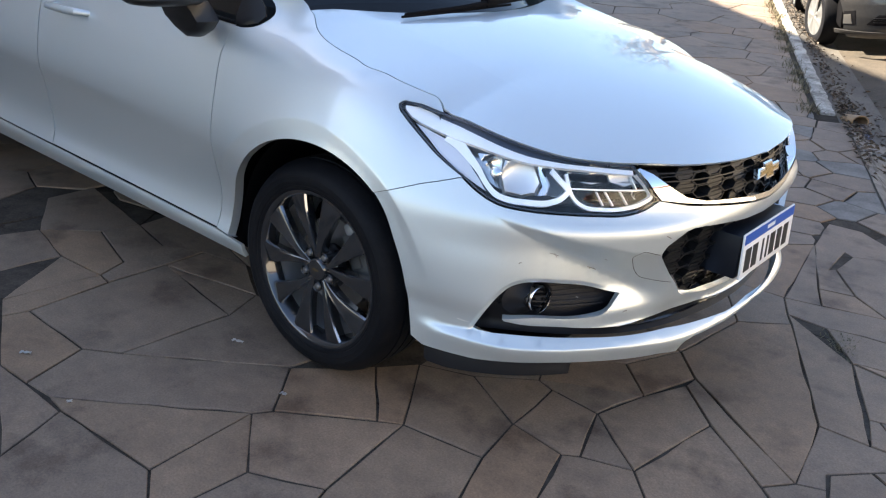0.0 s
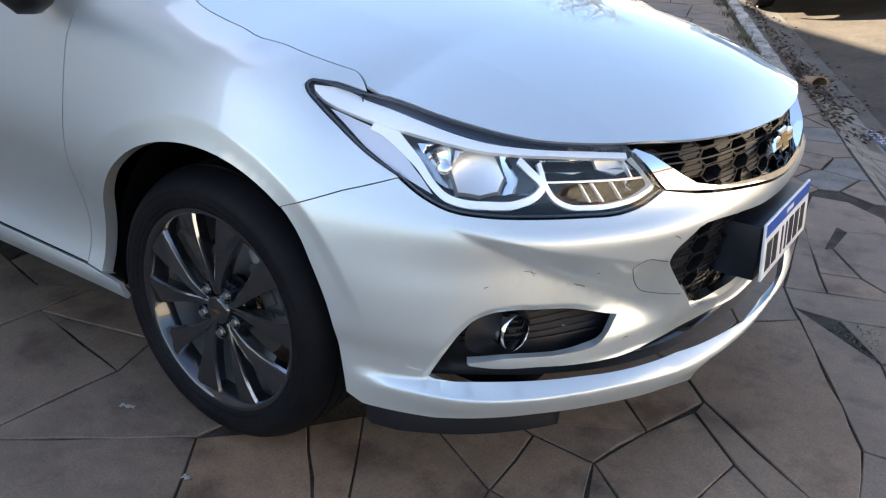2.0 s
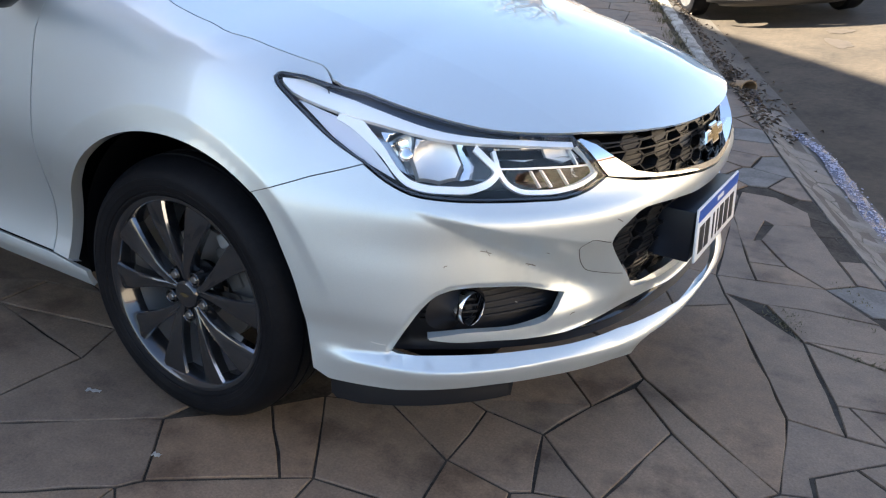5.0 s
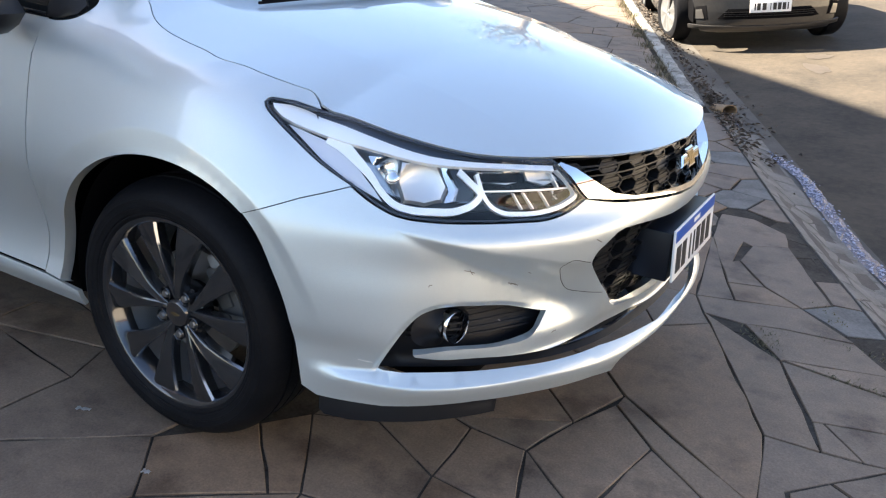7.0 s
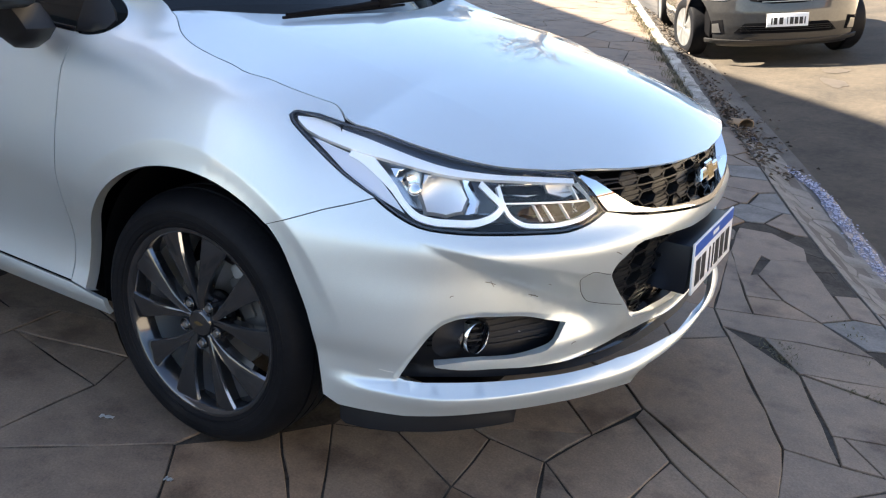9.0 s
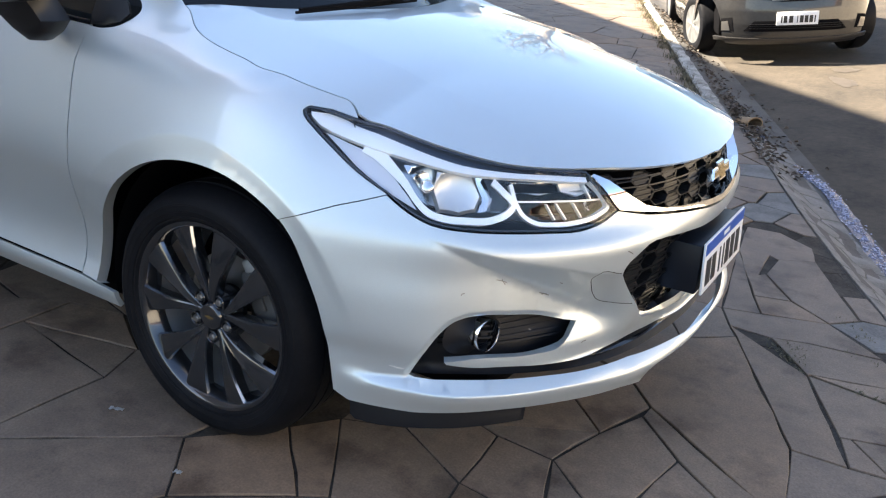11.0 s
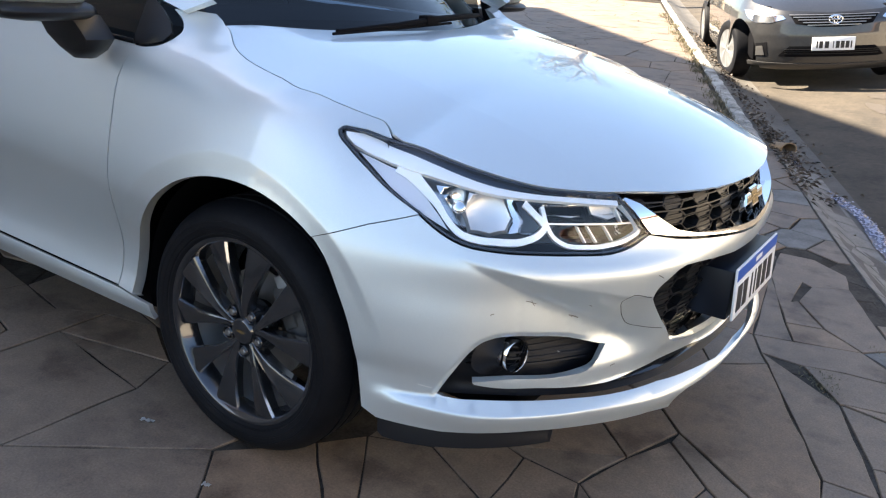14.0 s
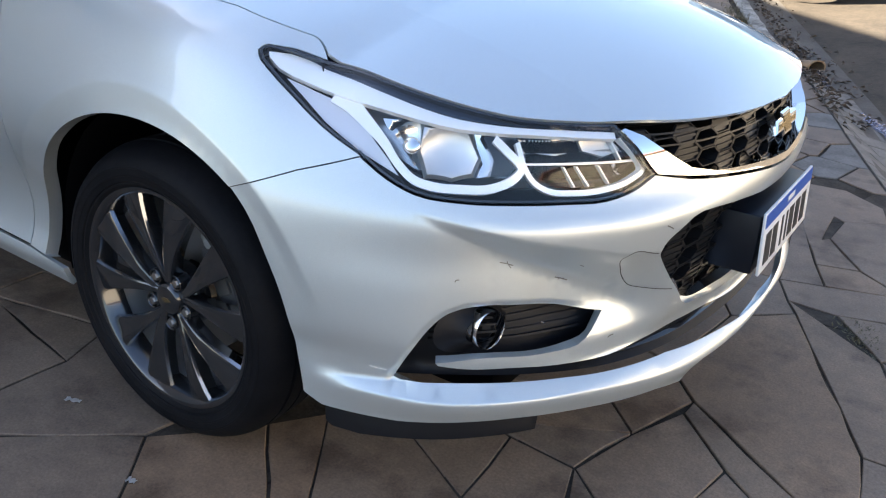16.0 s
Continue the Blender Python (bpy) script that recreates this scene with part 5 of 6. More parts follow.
# ---- street: kerb, house, facade across the road ----
KERB_STONE = material("kerb_stone", (.45, .43, .40), .8)
mottle(KERB_STONE, (.11, .10, .085), (.44, .415, .375), 5.0, 8.0, .40, .58)
relief(KERB_STONE, 40, .6, .008)
kerb = tagged(new("kerb"), "weathered whitewashed stone kerb with chipped edges", "kerb", kind="structure")
rnd = random.Random(3)
q = 3.66
while q < 26:
    ln = rnd.uniform(.55, .95)
    bm = bmesh.new()
    vs = box(bm, (KERB - .120, q + .008, -.16), (KERB - .005, q + ln - .008, .012), None, .018)
    bmesh.ops.subdivide_edges(bm, edges=[e for e in bm.edges if e.calc_length() > .3], cuts=5, use_grid_fill=True)
    for v in bm.verts:
        k = noise.noise(v.co * 7.0)
        v.co.x += .014 * k
        v.co.z += .010 * noise.noise(v.co * 9.0 + Vector((5, 0, 0))) - (.012 if rnd.random() < .04 else 0)
        d, qq, z = v.co.x + rnd.uniform(-.001, .001), v.co.y, v.co.z
        v.co = street(d, qq, ground_z(KERB - .1, qq) + z)
    bmesh.ops.recalc_face_normals(bm, faces=bm.faces)
    ob = part("kerb_block", bm, KERB_STONE, kerb)
    q += ln

PLASTER = material("plaster", (.52, .46, .38), .9)
mottle(PLASTER, (.26, .25, .24), (.36, .345, .33), 1.2, 7.0)
relief(PLASTER, 30, .3, .01)
OCHRE = material("ochre_plaster", (.60, .44, .22), .9)
mottle(OCHRE, (.34, .30, .245), (.46, .41, .34), .8, 7.0)
DARK_PANE = material("dark_pane", (.02, .022, .025), .06)
TILE = material("roof_tile", (.30, .13, .08), .8)
mottle(TILE, (.20, .09, .06), (.38, .18, .11), 6.0)


def house(name, label, corner, along, out, width, depth, height, wall_mat, storeys):
    """A plain block: its front runs width metres along from corner, facing out, with framed windows and a hipped roof."""
    along, out = Vector((*along, 0)).normalized(), Vector((*out, 0)).normalized()
    c0 = Vector((*corner, 0))

    def at(u, w, z):
        p = c0 + along * u - out * w
        return Vector((p.x, p.y, z))
    body = thing(name, label, "house")
    bm = bmesh.new()
    rings(bm, [[at(0, 0, z), at(width, 0, z), at(width, depth, z), at(0, depth, z)] for z in (-.4, height)], True, True)
    bmesh.ops.recalc_face_normals(bm, faces=bm.faces)
    part("wall", bm, wall_mat, body, smooth=False)
    bm = bmesh.new()
    o = .45
    e0 = [at(-o, -o, height), at(width + o, -o, height), at(width + o, depth + o, height), at(-o, depth + o, height)]
    e1 = [p + Vector((0, 0, .12)) for p in e0]
    m = depth / 2
    e2 = [at(3, m - .05, height + 1.2), at(width - 3, m - .05, height + 1.2), at(width - 3, m + .05, height + 1.2), at(3, m + .05, height + 1.2)]
    rings(bm, [e0, e1, e2], True, True)
    bmesh.ops.recalc_face_normals(bm, faces=bm.faces)
    part("roof", bm, TILE, body, smooth=False)
    n = int(width / 3.2)
    for st in range(storeys):
        for i in range(n):
            uc = (i + .5) * width / n
            z0 = .95 + st * 2.9

            def loop(a, b, w):
                return [at(uc + x, w, z) for x, z in ((-a, z0 + b), (a, z0 + b), (a, z0 + 1.3 - b), (-a, z0 + 1.3 - b))]
            bm = bmesh.new()
            rings(bm, [loop(.70, 0, 0), loop(.70, 0, -.05), loop(.62, .08, -.05), loop(.62, .08, -.012)])
            bmesh.ops.recalc_face_normals(bm, faces=bm.faces)
            w = part("window", bm, WHITE_PLATE, body, smooth=False)
            bm = bmesh.new()
            bm.faces.new([bm.verts.new(p) for p in loop(.62, .08, -.012)])
            part("pane", bm, DARK_PANE, w, smooth=False)
    return body


house("house", "plain plastered house behind the parked car", (-14.14, 6.82), (.682, -.731), (.731, .682), 16.2, 9, 7.86, PLASTER, 0)
# added block out of view: keeps sun off the ground the doors reflect
house("house", "unseen tall plastered block added farther back to shade the ground", (-20.2, -2.2), (.682, -.731), (.731, .682), 12.0, 9, 12.0, PLASTER, 0)
far_side = street(12.5, -26)
house("house", "ochre low building across the road in sunlight", far_side.xy, K.xy, -R.xy, 66, 9, 4.2, OCHRE, 0)

# ---- grey car parked at the kerb farther on ----
GREY_PAINT = material("grey_paint", (.16, .155, .15), .38, .75, 1.0)
mottle(GREY_PAINT, (.034, .034, .036), (.052, .051, .052), 3.0)
OUT2 = [(.93, 0), (.915, -.25), (.86, -.50), (.72, -.70), (.50, -.815), (.20, -.865), (-.3, -.88), (-1.2, -.88), (-2.4, -.87), (-3.1, -.82), (-3.45, -.62), (-3.55, 0)]
_o = np.array([tuple(p) for p in catmull([(.915, .25)] + OUT2 + [(-3.45, .62)], 12)])
_o = _o[12:-12]
_s2 = np.r_[0, np.cumsum(np.hypot(*np.diff(_o, axis=0).T))]
_t2 = np.gradient(_o, axis=0)
_t2 /= np.hypot(_t2[:, 0], _t2[:, 1])[:, None]
_n2 = np.c_[-_t2[:, 1], _t2[:, 0]]


def skin2(s, z, lift=0.0):
    s, z = np.broadcast_arrays(np.asarray(s, float), np.asarray(z, float))
    a, side = np.abs(s), np.where(s < 0, -1.0, 1.0)
    front = np.clip(1 - a / 1.2, 0, 1)
    d = np.interp(z, [.15, .20, .24, .30, .42, .55, .66, .74, .82, .90, 1.0], [.09, .05, .015, .0, -.012, -.006, .012, .05, .12, .20, .30]) * (.45 + .55 * np.minimum(1, front * 2.5)) - lift
    px, py = np.interp(a, _s2, _o[:, 0]), np.interp(a, _s2, _o[:, 1])
    nx, ny = np.interp(a, _s2, _n2[:, 0]), np.interp(a, _s2, _n2[:, 1])
    return np.stack([px - nx * d, (py - ny * d) * side, z], -1)


def hood2_z(x, y):
    return .985 - .10 * (x + .25) - .16 * np.clip(x + .25, 0, 2) ** 3 - .10 * (np.abs(y) / .75) ** 2.5


def hood2(x, y, lift=0.0):
    return np.stack([x, y, hood2_z(x, y) + lift], -1)


grey = thing("grey_sedan", "dark grey sedan parked at the kerb facing the pavement car", "car")
c2 = 1.08
arch2 = [(c2 - .35 * math.cos(a), .33 + .35 * math.sin(a)) for a in np.linspace(-.35, math.pi + .35, 24)]
front_half = [(0, .20), (.5, .20), (.70, .20)] + arch2 + [(1.45, .20), (3.0, .20)]
for side in (1, -1):
    def f(poly):
        return [(a * side, b) for a, b in poly]
    skirt = [(0, .20), (.5, .20), (.705, .205)] + arch2[1:-1] + [(1.46, .20), (3.35, .20)] + [(3.35 + .0, .21)] + [(c2 + 2.6 - .35 * math.cos(a), .33 + .35 * math.sin(a)) for a in np.linspace(-.3, math.pi + .3, 20)] + [(4.1, .22), (5.3, .25), (5.3, .92), (3.5, .93), (1.9, .93), (1.3, .92), (.95, .84), (.5, .78), (0, .76)]
    panel("body_side", f(skirt), GREY_PAINT, grey, surface=skin2, step=.05, gap=0)
    panel("headlamp", f([(.46, .705), (.62, .66), (.78, .662), (.92, .70), (1.06, .775), (.95, .775), (.75, .745), (.50, .735)]), REFLECTOR, grey, surface=skin2, lift=.006, rim=.02, gap=0, step=.03, label="clear headlamp")
    panel("fog_recess", f([(.60, .34), (.74, .33), (.74, .46), (.62, .475)]), MATT, grey, surface=skin2, lift=.004, rim=.01, gap=0, step=.03)
    panel("fog_light", f([(.635, .345), (.73, .34), (.73, .43), (.66, .44)]), STEEL, grey, surface=skin2, lift=.010, rim=.01, gap=0, step=.03)
    panel("side_pane", f([(1.75, .955), (3.9, .96), (3.5, 1.33), (2.5, 1.33)]), PANE, grey, surface=lambda s, z, l=0.0: skin2(s, np.minimum(z, .95), l - np.clip(z - .95, 0, 1) * .5) + np.stack([0 * s, 0 * s, np.maximum(0, z - .95)], -1), rim=.02, gap=0, step=.08)
panel("bonnet", [(.80, 0), (.79, -.30), (.70, -.55), (.45, -.68), (-.25, -.72), (-.30, 0), (-.25, .72), (.45, .68), (.70, .55), (.79, .30)], GREY_PAINT, grey, surface=hood2, step=.06, gap=0, rim=.03)
bm = bmesh.new()
rings(bm, [[Vector((-.25 - .05 * abs(u), .70 * u, .96 - .03 * u * u)) for u in np.linspace(-1, 1, 9)], [Vector((-.95, .56 * u, 1.38 - .03 * u * u)) for u in np.linspace(-1, 1, 9)]], False)
part("windscreen", bm, SHIELD, grey)
bm = bmesh.new()
rings(bm, [[Vector((x, w * u, z - .05 * u * u)) for u in np.linspace(-1, 1, 9)] for x, w, z in ((-.95, .58, 1.39), (-1.6, .60, 1.46), (-2.4, .57, 1.42), (-3.2, .60, 1.02), (-3.5, .6, .95))], False)
part("roof", bm, GREY_PAINT, grey)
bm = bmesh.new()
box(bm, (-3.3, -.7, .25), (.55, .7, .80), None, .05)
box(bm, (-2.4, -.62, .8), (-.9, .62, 1.2), None, .05)
part("interior", bm, MATT, grey)
panel("grille", [(-.42, .735), (-.36, .655), (-.15, .625), (.15, .625), (.36, .655), (.42, .735), (.2, .75), (-.2, .75)], MATT, grey, surface=skin2, lift=.004, rim=.01, gap=0, step=.04)
for zz in (.645, .670, .695, .720, .742):
    w = .20 + (zz - .62) * 1.9
    panel("grille_bar", band([(a, zz) for a in np.linspace(-w, w, 13)], .007), STEEL, grey, surface=skin2, lift=.012, rim=.01, gap=0, step=.05)
panel("lower_grille", [(-.50, .345), (-.42, .335), (.42, .335), (.50, .345), (.40, .44), (-.40, .44)], MATT, grey, surface=skin2, lift=.003, rim=.01, gap=0, step=.04)
for zz in (.365, .385, .405):
    panel("grille_bar", band([(a, zz) for a in np.linspace(-.44, .44, 13)], .007), GRILLE, grey, surface=skin2, lift=.010, rim=.01, gap=0, step=.05)
panel("bumper_lip", [(-.85, .235), (0, .225), (.85, .235), (.85, .275), (0, .262), (-.85, .275)], material("lip_grey", (.06, .058, .058), .4, .6), grey, surface=skin2, lift=.012, rim=.02, gap=0, step=.04)
bm = bmesh.new()
for rx, ry, y0, z0 in ((.062, .042, 0, 0), (.042, .016, 0, .017), (.016, .040, 0, 0)):
    tube(bm, [(0, y0 + rx * math.cos(a), z0 + ry * math.sin(a)) for a in np.linspace(0, 2 * math.pi, 25)], .0055, 6, False)
emblem = part("emblem", bm, CHROME, grey, "chrome oval emblem")
emblem.location = (.945, 0, .700)
bm = bmesh.new()
box(bm, (-.004, -.2, -.065), (.004, .2, .065), None, .002)
plate2 = part("number_plate", bm, WHITE_PLATE, grey, "grey-white number plate")
plate2.location = (.958, 0, .465)
for y0, w in ((-.150, .020), (-.115, .040), (-.060, .044), (.000, .014), (.040, .040), (.085, .040), (.130, .040), (.166, .018)):
    bm = bmesh.new()
    box(bm, (.004, y0 - w / 2 + .003, -.042), (.006, y0 + w / 2 - .003, .026))
    part("dark_bar", bm, INK, plate2, smooth=False)
HUBCAP = material("hubcap_silver", (.20, .205, .21), .40, .6)
for x0 in (0, -2.6):
    for side in (1, -1):
        hub = new("wheel")
        hub.parent = grey
        hub.matrix_local = pose(x0, -.872 * side, .315, 0, 0, (0 if side > 0 else 180) + (14 if x0 == 0 else 0))
        bm = bmesh.new()
        revolve(bm, [(.20, -.006), (.215, -.018), (.26, -.026), (.295, -.018), (.312, .01), (.315, .16), (.29, .18), (.2, .17)], 40)
        bmesh.ops.recalc_face_normals(bm, faces=bm.faces)
        part("tyre", bm, RUBBER, hub)
        bm = bmesh.new()
        revolve(bm, [(.212, .0), (.207, -.016), (.185, -.012), (.06, -.022), (.001, -.025)], 40)
        for v in bm.verts:
            r_ = math.hypot(v.co.x, v.co.z)
            if .05 < r_ < .19:
                v.co.y += .006 * math.cos(7 * math.atan2(v.co.z, v.co.x))
        bmesh.ops.recalc_face_normals(bm, faces=bm.faces)
        part("hubcap", bm, HUBCAP, hub)
lat = (R + Vector((0, 0, .115))).normalized()
fwd = (-K - Vector((0, 0, .045))).normalized()
upv = fwd.cross(lat).normalized()
fwd = lat.cross(upv).normalized()
origin = Vector((-.39, 7.97, .262))
grey.matrix_world = Matrix((fwd, lat, upv)).transposed().to_4x4()
grey.matrix_world.translation = origin

# ---- street tree farther along the pavement ----
BARK = material("bark", (.20, .16, .12), .9)
mottle(BARK, (.11, .085, .06), (.30, .25, .19), 9.0)
relief(BARK, 30, .8, .02)
LEAF = material("leaf", (.07, .11, .03), .55)
mottle(LEAF, (.05, .08, .02), (.12, .16, .05), 3.0)
tree = thing("street_tree", "street tree with a pale trunk and thin branches on the pavement", "tree")
tb = street(.70, 16.5)
tz = ground_z(.70, 16.5)
trnd = random.Random(5)
bm = bmesh.new()
tube(bm, [(0, 0, -.1), (0, 0, .12), (.02, .01, .5), (.04, -.02, 1.4), (.02, .04, 2.4), (.0, .02, 3.2)], [.30, .20, .15, .13, .12, .10], 12)
tips = []
for k in range(9):
    a = k * 2.4
    p = Vector((0, 0, 2.2 + .12 * k))
    pts, rad = [p.copy()], [.07]
    dirv = Vector((math.cos(a), math.sin(a), .8)).normalized()
    for i in range(6):
        dirv = (dirv + Vector((trnd.gauss(0, .25), trnd.gauss(0, .25), trnd.gauss(.05, .2)))).normalized()
        p = p + dirv * .45
        pts.append(p.copy())
        rad.append(.06 - .009 * i)
        if i > 1:
            tips.append((p.copy(), dirv.copy()))
    tube(bm, pts, rad, 7)
part("trunk", bm, BARK, tree)
lv, lf = [], []
for p, dv in tips:
    for i in range(26):
        c = p + Vector((trnd.gauss(0, .28), trnd.gauss(0, .28), trnd.gauss(0, .22)))
        u = Vector((trnd.gauss(0, 1), trnd.gauss(0, 1), trnd.gauss(0, .6))).normalized()
        v = u.cross(Vector((trnd.gauss(0, 1), trnd.gauss(0, 1), trnd.gauss(0, 1)))).normalized()
        o = len(lv)
        lv += [tuple(c - u * .07), tuple(c + v * .028), tuple(c + u * .07), tuple(c - v * .028)]
        lf.append((o, o + 1, o + 2, o + 3))
me = bpy.data.meshes.new("crown")
me.from_pydata(lv, [], lf)
me.materials.append(LEAF)
crown = new("crown", me)
crown.parent = tree
tree.location = (tb.x, tb.y, tz)

# ---- gutter: broken clay pipe, leaves, water, weeds ----
CLAY = material("clay", (.42, .25, .10), .8)
mottle(CLAY, (.14, .09, .055), (.32, .21, .11), 8.0)
bm = bmesh.new()
outer = [[Vector((x, r * math.cos(a) * (1 + .05 * math.sin(3 * a)), r * math.sin(a) * .85)) for a in np.linspace(-.35, math.pi + .25, 15)] for x, r in ((-.10, .075), (.0, .078), (.07, .081), (.10, .084))]
inner = [[Vector((x, r * math.cos(a) * (1 + .05 * math.sin(3 * a)), r * math.sin(a) * .85)) for a in np.linspace(-.35, math.pi + .25, 15)] for x, r in ((.10, .072), (.07, .069), (.0, .066), (-.10, .063))]
rings(bm, outer + inner + [outer[0]], False)
bmesh.ops.recalc_face_normals(bm, faces=bm.faces)
pipe = tagged(part("broken_pipe", bm, CLAY), "broken curved clay pipe lying in the gutter debris", "pipe")
pp = street(KERB + .10, 3.60)
pipe.matrix_world = pose(pp.x, pp.y, ground_z(KERB + .1, 3.6) + .02, 6, -8, math.degrees(math.atan2(K.y, K.x)) + 205) @ Matrix.Diagonal((.8, .78, .72, 1))

DRY = material("dry_leaf", (.16, .10, .06), .8)
mottle(DRY, (.030, .024, .020), (.13, .10, .075), 12.0)
lrnd = random.Random(21)
lv, lf = [], []
for i in range(1100):
    q = lrnd.uniform(2.6, 11) if i < 750 else lrnd.gauss(3.8, .5)
    d = KERB + abs(lrnd.gauss(.04, .16))
    c = street(d, q, ground_z(d, q) + .006 + lrnd.random() * .02)
    a = lrnd.uniform(0, 6.3)
    u = Vector((math.cos(a), math.sin(a), lrnd.uniform(-.5, .5))) * lrnd.uniform(.010, .032)
    v = Vector((-math.sin(a), math.cos(a), lrnd.uniform(-.5, .5))) * lrnd.uniform(.006, .016)
    o = len(lv)
    up = Vector((0, 0, lrnd.uniform(.004, .015)))
    lv += [tuple(c - u), tuple(c + v + up), tuple(c + u), tuple(c - v + up), tuple(c)]
    lf += [(o, o + 1, o + 4), (o + 1, o + 2, o + 4), (o + 2, o + 3, o + 4), (o + 3, o, o + 4)]
me = bpy.data.meshes.new("dry_leaves")
me.from_pydata(lv, [], lf)
me.materials.append(DRY)
tagged(new("dry_leaves", me), "brown dry leaves and twigs lying along the gutter", "leaves", kind="stuff")

GRASS = material("grass", (.10, .11, .04), .8)
mottle(GRASS, (.045, .045, .022), (.20, .165, .10), 14.0)


def blades(name, label, spots, seed):
    r = random.Random(seed)
    v, fcs = [], []
    for x, y, spread, n, h in spots:
        for i in range(n):
            px, py = x + r.gauss(0, spread), y + r.gauss(0, spread)
            w = Vector((px, py, 0))
            z = ground_z(w.dot(R), w.dot(K)) - .012
            a = r.uniform(0, 6.3)
            lean = Vector((math.cos(a), math.sin(a), 0)) * h * r.uniform(.3, 1.4)
            side = Vector((-math.sin(a), math.cos(a), 0)) * .0022
            o = len(v)
            t = h * r.uniform(.5, 1.1)
            v += [(px - side.x, py - side.y, z), (px + side.x, py + side.y, z), (px + lean.x * .45 + side.x, py + lean.y * .45 + side.y, z + t * .7), (px + lean.x * .45 - side.x, py + lean.y * .45 - side.y, z + t * .7), (px + lean.x, py + lean.y, z + t)]
            fcs += [(o, o + 1, o + 2, o + 3), (o + 3, o + 2, o + 4)]
    me = bpy.data.meshes.new(name)
    me.from_pydata(v, [], fcs)
    me.materials.append(GRASS)
    return tagged(new(name, me), label, "grass", kind="stuff")


tuft = [(1.12, .62, .026, 190, .018), (1.15, .55, .020, 170, .018), (1.185, .48, .012, 90, .014)]
tuft += [(1.28 + .05 * i, .70 - .008 * i, .012, 14, .018) for i in range(5)]
tuft += [(1.30 + .045 * i, .435 - .006 * i, .012, 26, .02) for i in range(6)]
tuft += [(1.26, .97, .03, 60, .018), (1.32, .88, .02, 40, .018)]
blades("joint_grass", "dry grass tuft growing from a paving joint", tuft, 4)
weeds = []
for i in range(60):
    q = 3.7 + i * .16
    p = street(KERB - .19 + lrnd.gauss(0, .03), q)
    weeds.append((p.x, p.y, .04, lrnd.choice((6, 14, 40, 70)), .06))
blades("kerb_weeds", "weeds along the back of the kerb", weeds, 8)

# trickle of water along the gutter, with broken foam on it; their blue paints in reflected sky
WATER = material("water", (.10, .11, .17), .22, spec=.6)
relief(WATER, 38, .9, .03)
FOAM = material("foam", (.42, .44, .58), .6)
mottle(FOAM, (.14, .15, .23), (.42, .44, .56), 30.0)


def stream_mid(q):
    return 2.05 - .13 * soft_step(2.3, 3.3, q) + .025 * math.sin(q * 3.1) + .03 * noise.noise(Vector((q * 2, 0, 0)))


bm = bmesh.new()
left, right_ = [], []
for q in np.arange(-.6, 4.1, .05):
    mid = stream_mid(q)
    w = .050 + .030 * noise.noise(Vector((q * 6, 3, 0))) + .012 * noise.noise(Vector((q * 19, 7, 0)))
    left.append(street(mid - w, q, ground_z(mid - w, q) + .004))
    right_.append(street(mid + w * .8, q, ground_z(mid + w * .8, q) + .004))
rings(bm, [left, right_], False)
tagged(part("water", bm, WATER), "thin trickle of water along the gutter, sky reflection tinted in blue", "water", kind="structure")
frnd = random.Random(31)
fv, ff = [], []
for i in range(800):
    q = frnd.uniform(-.5, 3.3) if i < 600 else frnd.gauss(2.5, .35)
    d = stream_mid(q) + frnd.gauss(0, .022)
    o, n, r = len(fv), 7, frnd.uniform(.002, .009)
    a0 = frnd.uniform(0, 6)
    z = ground_z(d, q) + .0055
    for k in range(n):
        a = a0 + k * 2 * math.pi / n
        rr = r * frnd.uniform(.6, 1.2)
        fv.append(tuple(street(d + rr * math.cos(a), q + rr * 1.6 * math.sin(a), z)))
    fv.append(tuple(street(d, q, z + .004)))
    ff += [(o + k, o + (k + 1) % n, o + n) for k in range(n)]
me = bpy.data.meshes.new("gutter_foam")
me.from_pydata(fv, [], ff)
me.materials.append(FOAM)
tagged(new("gutter_foam", me), "pale foam flecks on the gutter trickle, blue sky glitter painted in", "foam", kind="stuff")

# old damp stain on the road
STAIN = material("damp_asphalt", (.045, .036, .028), .7)
mottle(STAIN, (.035, .028, .022), (.075, .062, .05), 5.0)
bm = bmesh.new()
for d0, q0, rd, rq in ((3.16, 6.28, .13, .13), (2.98, 5.72, .10, .22)):
    rim_pts = []
    for k in range(22):
        a = k * 2 * math.pi / 22
        f_ = 1 + .5 * noise.noise(Vector((math.cos(a) * 1.6 + d0, math.sin(a) * 1.6, q0)))
        dd, qq = d0 + rd * f_ * math.cos(a), q0 + rq * f_ * math.sin(a)
        rim_pts.append(street(dd, qq, ground_z(dd, qq) + .004))
    mid_v = bm.verts.new(street(d0, q0, ground_z(d0, q0) + .004))
    ring_v = [bm.verts.new(p) for p in rim_pts]
    for k in range(22):
        bm.faces.new((ring_v[k], ring_v[(k + 1) % 22], mid_v))
bmesh.ops.recalc_face_normals(bm, faces=bm.faces)
tagged(part("road_stain", bm, STAIN), "dark damp stain on the sunlit road", "stain", kind="structure")

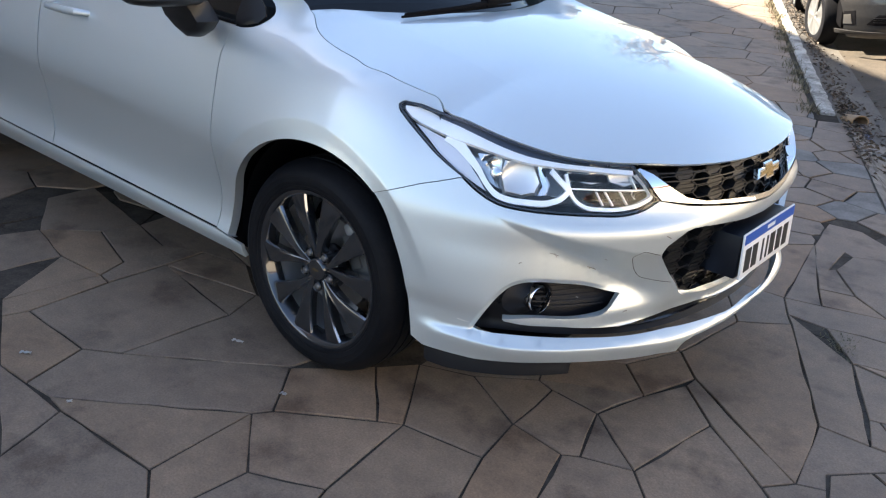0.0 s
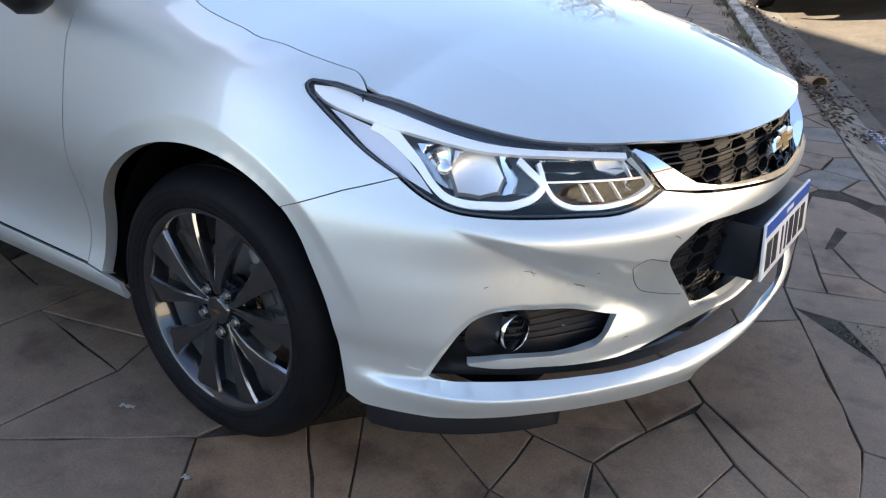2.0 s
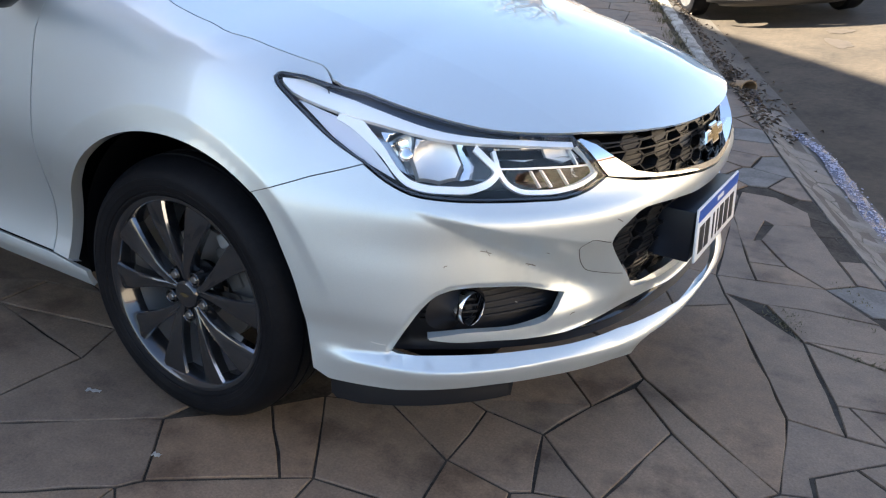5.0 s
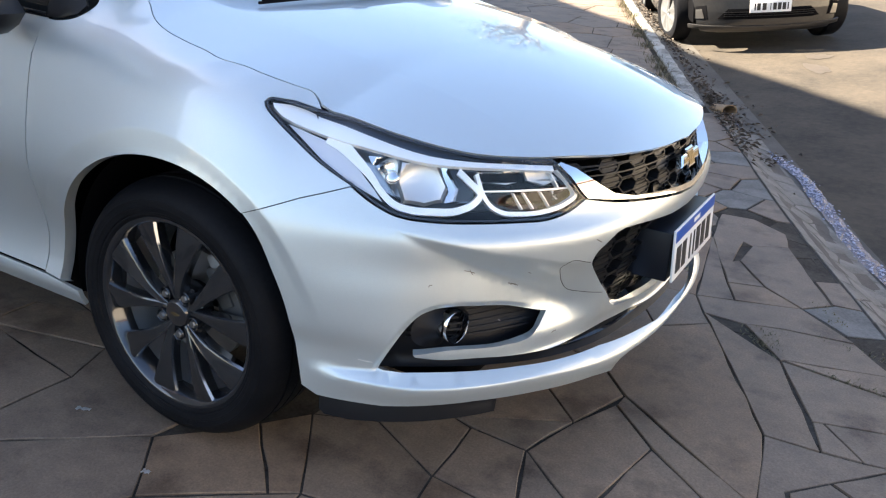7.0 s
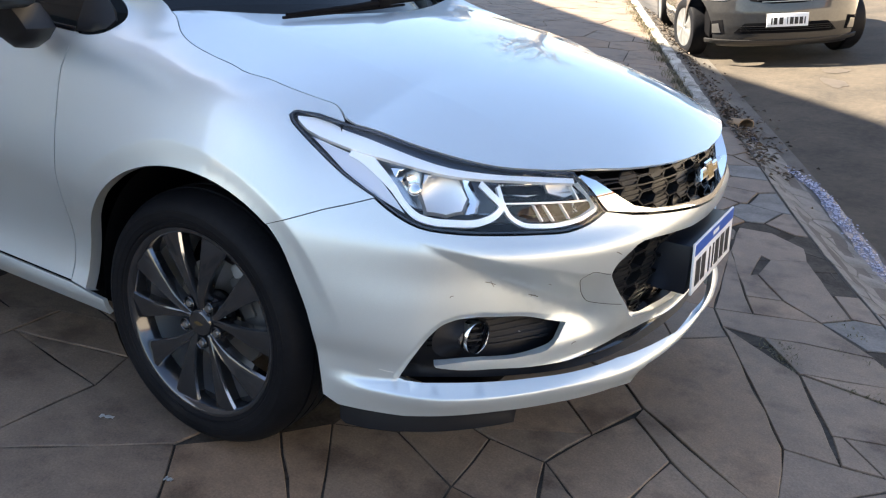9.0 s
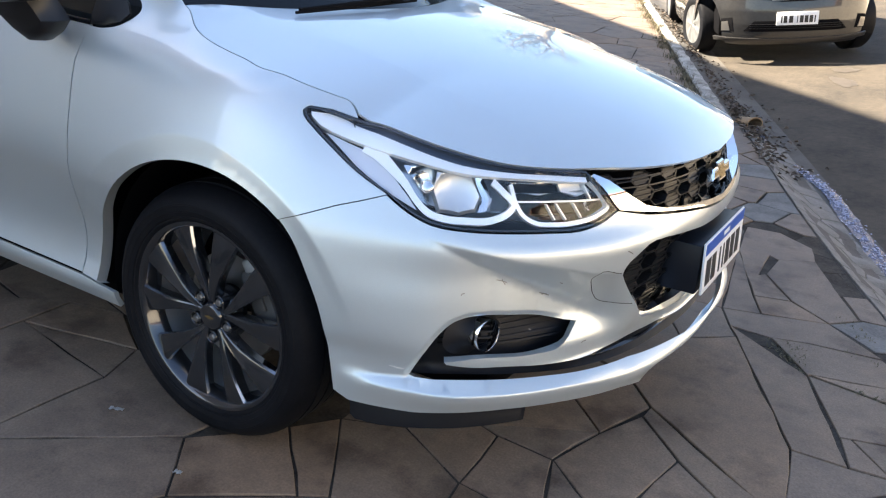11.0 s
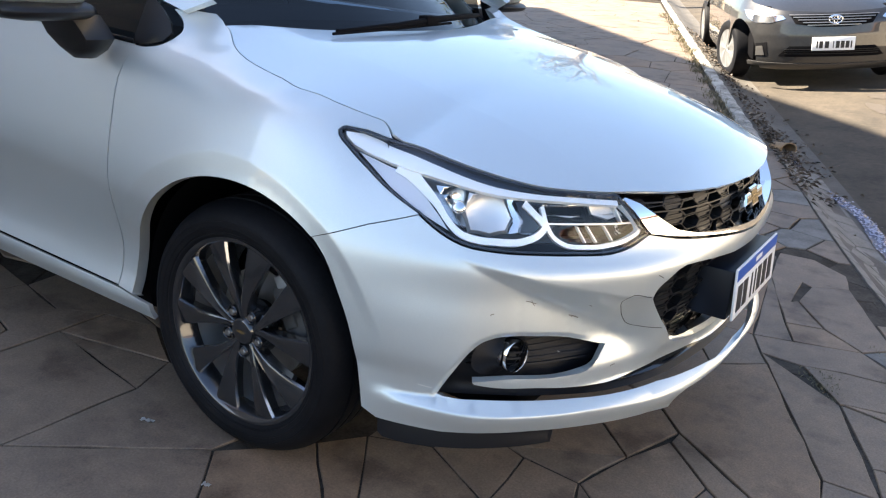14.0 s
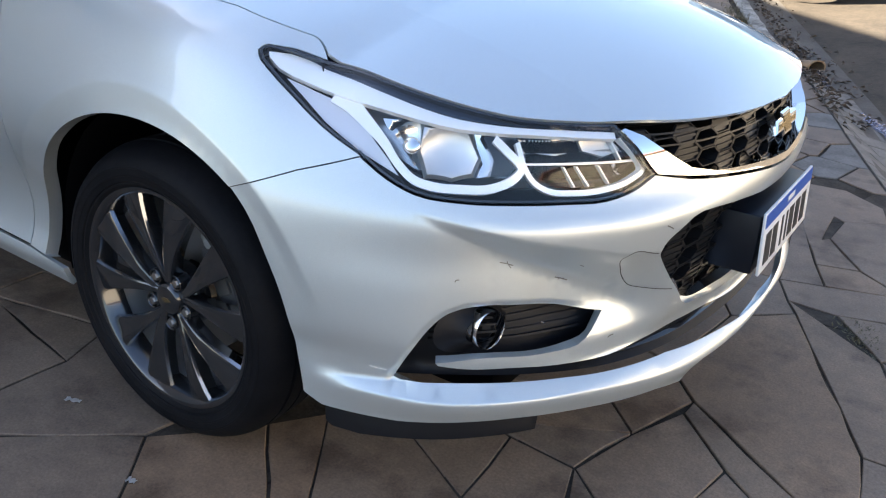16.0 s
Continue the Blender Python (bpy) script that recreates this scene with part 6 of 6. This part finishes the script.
# paper scraps on the paving
PAPER = material("paper", (.62, .62, .60), .8)
mottle(PAPER, (.45, .44, .42), (.75, .75, .73), 40.0)
for x, y, a, ln in ((-.266, -.930, 20, .040), (-.62, -1.42, 35, .035), (-.30, -1.455, -30, .014), (.06, -1.02, 10, .022)):
    bm = bmesh.new()
    n = 7
    rings(bm, [[Vector((ln * (i / (n - 1) - .5), w * (.006 + .003 * math.sin(i * 2.1)), .002 + .003 * abs(math.sin(i * 1.3 + w)))) for i in range(n)] for w in (-1, -.2, .5, 1)], False)
    bmesh.ops.solidify(bm, geom=bm.faces[:], thickness=.0008)
    scrap = tagged(part("paper_scrap", bm, PAPER), "small torn white paper scrap on the paving", "paper", "paper scraps")
    scrap.matrix_world = pose(x, y, .001, 0, 0, a)

# ---- paving slabs ----
pavement = tagged(new("pavement"), "brown-grey irregular slate slabs with dirt joints", "pavement", kind="structure")
traced = []
for line in SLABS.replace("\n", "|").split("|"):
    poly = [CORNERS[k] for k in line.split()]
    traced.append(poly)
    slab_object(poly, pavement)
# the paving beyond, laid out in the street's own directions
rnd = random.Random(11)
seeds = []
tries = 0
while len(seeds) < 560 and tries < 8000:
    tries += 1
    d, q = rnd.uniform(-5.2, KERB), rnd.uniform(-7.0, 15)
    gap = .30 + .02 * max(0, q - 3) if q > -1 else .34
    if all(((d - a) * 1.25) ** 2 + ((q - b) * .8) ** 2 > gap * gap for a, b in seeds):
        seeds.append((d, q))
# small cracked stones along the open gutter
edge = []
tries = 0
while len(edge) < 90 and tries < 5000:
    tries += 1
    d, q = rnd.uniform(1.18, KERB + .02), rnd.uniform(-1.2, 3.7)
    if all((d - a) ** 2 + ((q - b) * .85) ** 2 > .17 ** 2 for a, b in edge):
        edge.append((d, q))
seeds = [s for s in seeds if not (s[0] > 1.14 and s[1] < 3.7)] + edge
count = 0
rest_v, rest_f = [], []
for poly in cells(seeds, (-5.4, -7.2, KERB + .03, 15.5)):
    if np.mean(np.array(poly), 0)[1] > 3.6:
        poly = clip(poly, np.array((KERB - .17, 0)), np.array((1.0, 0)))
        if len(poly) < 3:
            continue
    c = np.mean(np.array(poly), 0)
    w = street(*c)
    world_poly = [tuple(street(*p).xy) for p in poly]
    whole = list(world_poly)
    grid_pts = np.concatenate([np.array(whole) * k + (1 - k) * np.array((w.x, w.y)) for k in (1, .8, .55, .3)])
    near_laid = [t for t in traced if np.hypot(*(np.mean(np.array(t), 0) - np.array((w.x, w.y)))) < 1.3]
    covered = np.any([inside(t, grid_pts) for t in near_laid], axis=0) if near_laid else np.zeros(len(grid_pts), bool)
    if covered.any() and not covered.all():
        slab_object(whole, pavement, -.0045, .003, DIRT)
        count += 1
    if covered[-1] or any(inside(t, [(w.x, w.y)])[0] for t in near_laid):
        continue
    for t in near_laid:
        # cut back where a laid slab is in the way
        T = np.array(t)
        tc = T.mean(0)
        if len(world_poly) < 3:
            continue
        edges = np.roll(T, -1, 0) - T
        nrm = np.c_[edges[:, 1], -edges[:, 0]] / np.hypot(edges[:, 0], edges[:, 1])[:, None]
        nrm *= np.sign(np.sum(nrm * (T - tc), 1))[:, None]
        far = np.sum(nrm * (np.array((w.x, w.y)) - T), 1)
        k = int(np.argmax(far))
        probe = np.concatenate([np.array(world_poly), (np.array(world_poly) + np.roll(np.array(world_poly), 1, 0)) / 2, np.array(world_poly) * .6 + .4 * np.array((w.x, w.y))])
        if inside(t, probe).any() or inside(world_poly, T).any():
            world_poly = clip(world_poly, T[k], -nrm[k])
    if len(world_poly) < 3:
        continue
    W = np.array(world_poly)
    area = abs(np.sum(W[:, 0] * np.roll(W[:, 1], -1) - W[:, 1] * np.roll(W[:, 0], -1))) / 2
    if area < .0025:
        continue
    if count < 290 and c[1] < 7.5 and c[0] > -3.2:
        slab_object(world_poly, pavement, 0, .005, PALE if c[0] > 1.28 and c[1] < 3.6 else None)
        count += 1
    else:
        out, inner, thick = slab_mesh(world_poly, .006)
        o = len(rest_v)
        lift_z = rnd.gauss(0, .001)
        for p, low in [(p, .02) for p in out] + [(p, 0) for p in inner]:
            v = Vector((p[0], p[1], 0))
            rest_v.append((p[0], p[1], ground_z(v.dot(R), v.dot(K)) + lift_z - low))
        n = len(out)
        rest_f.append(tuple(range(o + n, o + 2 * n)))
        rest_f += [(o + i, o + (i + 1) % n, o + n + (i + 1) % n, o + n + i) for i in range(n)]
# cracked stones sloping into the gutter
band_seeds = []
tries = 0
while len(band_seeds) < 80 and tries < 4000:
    tries += 1
    d, q = rnd.uniform(KERB + .02, KERB + .31), rnd.uniform(-1.2, 3.3)
    if all((d - a) ** 2 + ((q - b) * .8) ** 2 > .14 ** 2 for a, b in band_seeds):
        band_seeds.append((d, q))
for poly in cells(band_seeds, (KERB + .034, -1.3, KERB + .33, 3.4)):
    slab_object([tuple(street(*p).xy) for p in poly], pavement, .003, .005, PALE)
me = bpy.data.meshes.new("far_paving")
me.from_pydata(rest_v, [], rest_f)
me.materials.append(SLATE)
tagged(new("far_paving", me), "brown-grey slate paving farther along the street", "paving", kind="stuff")
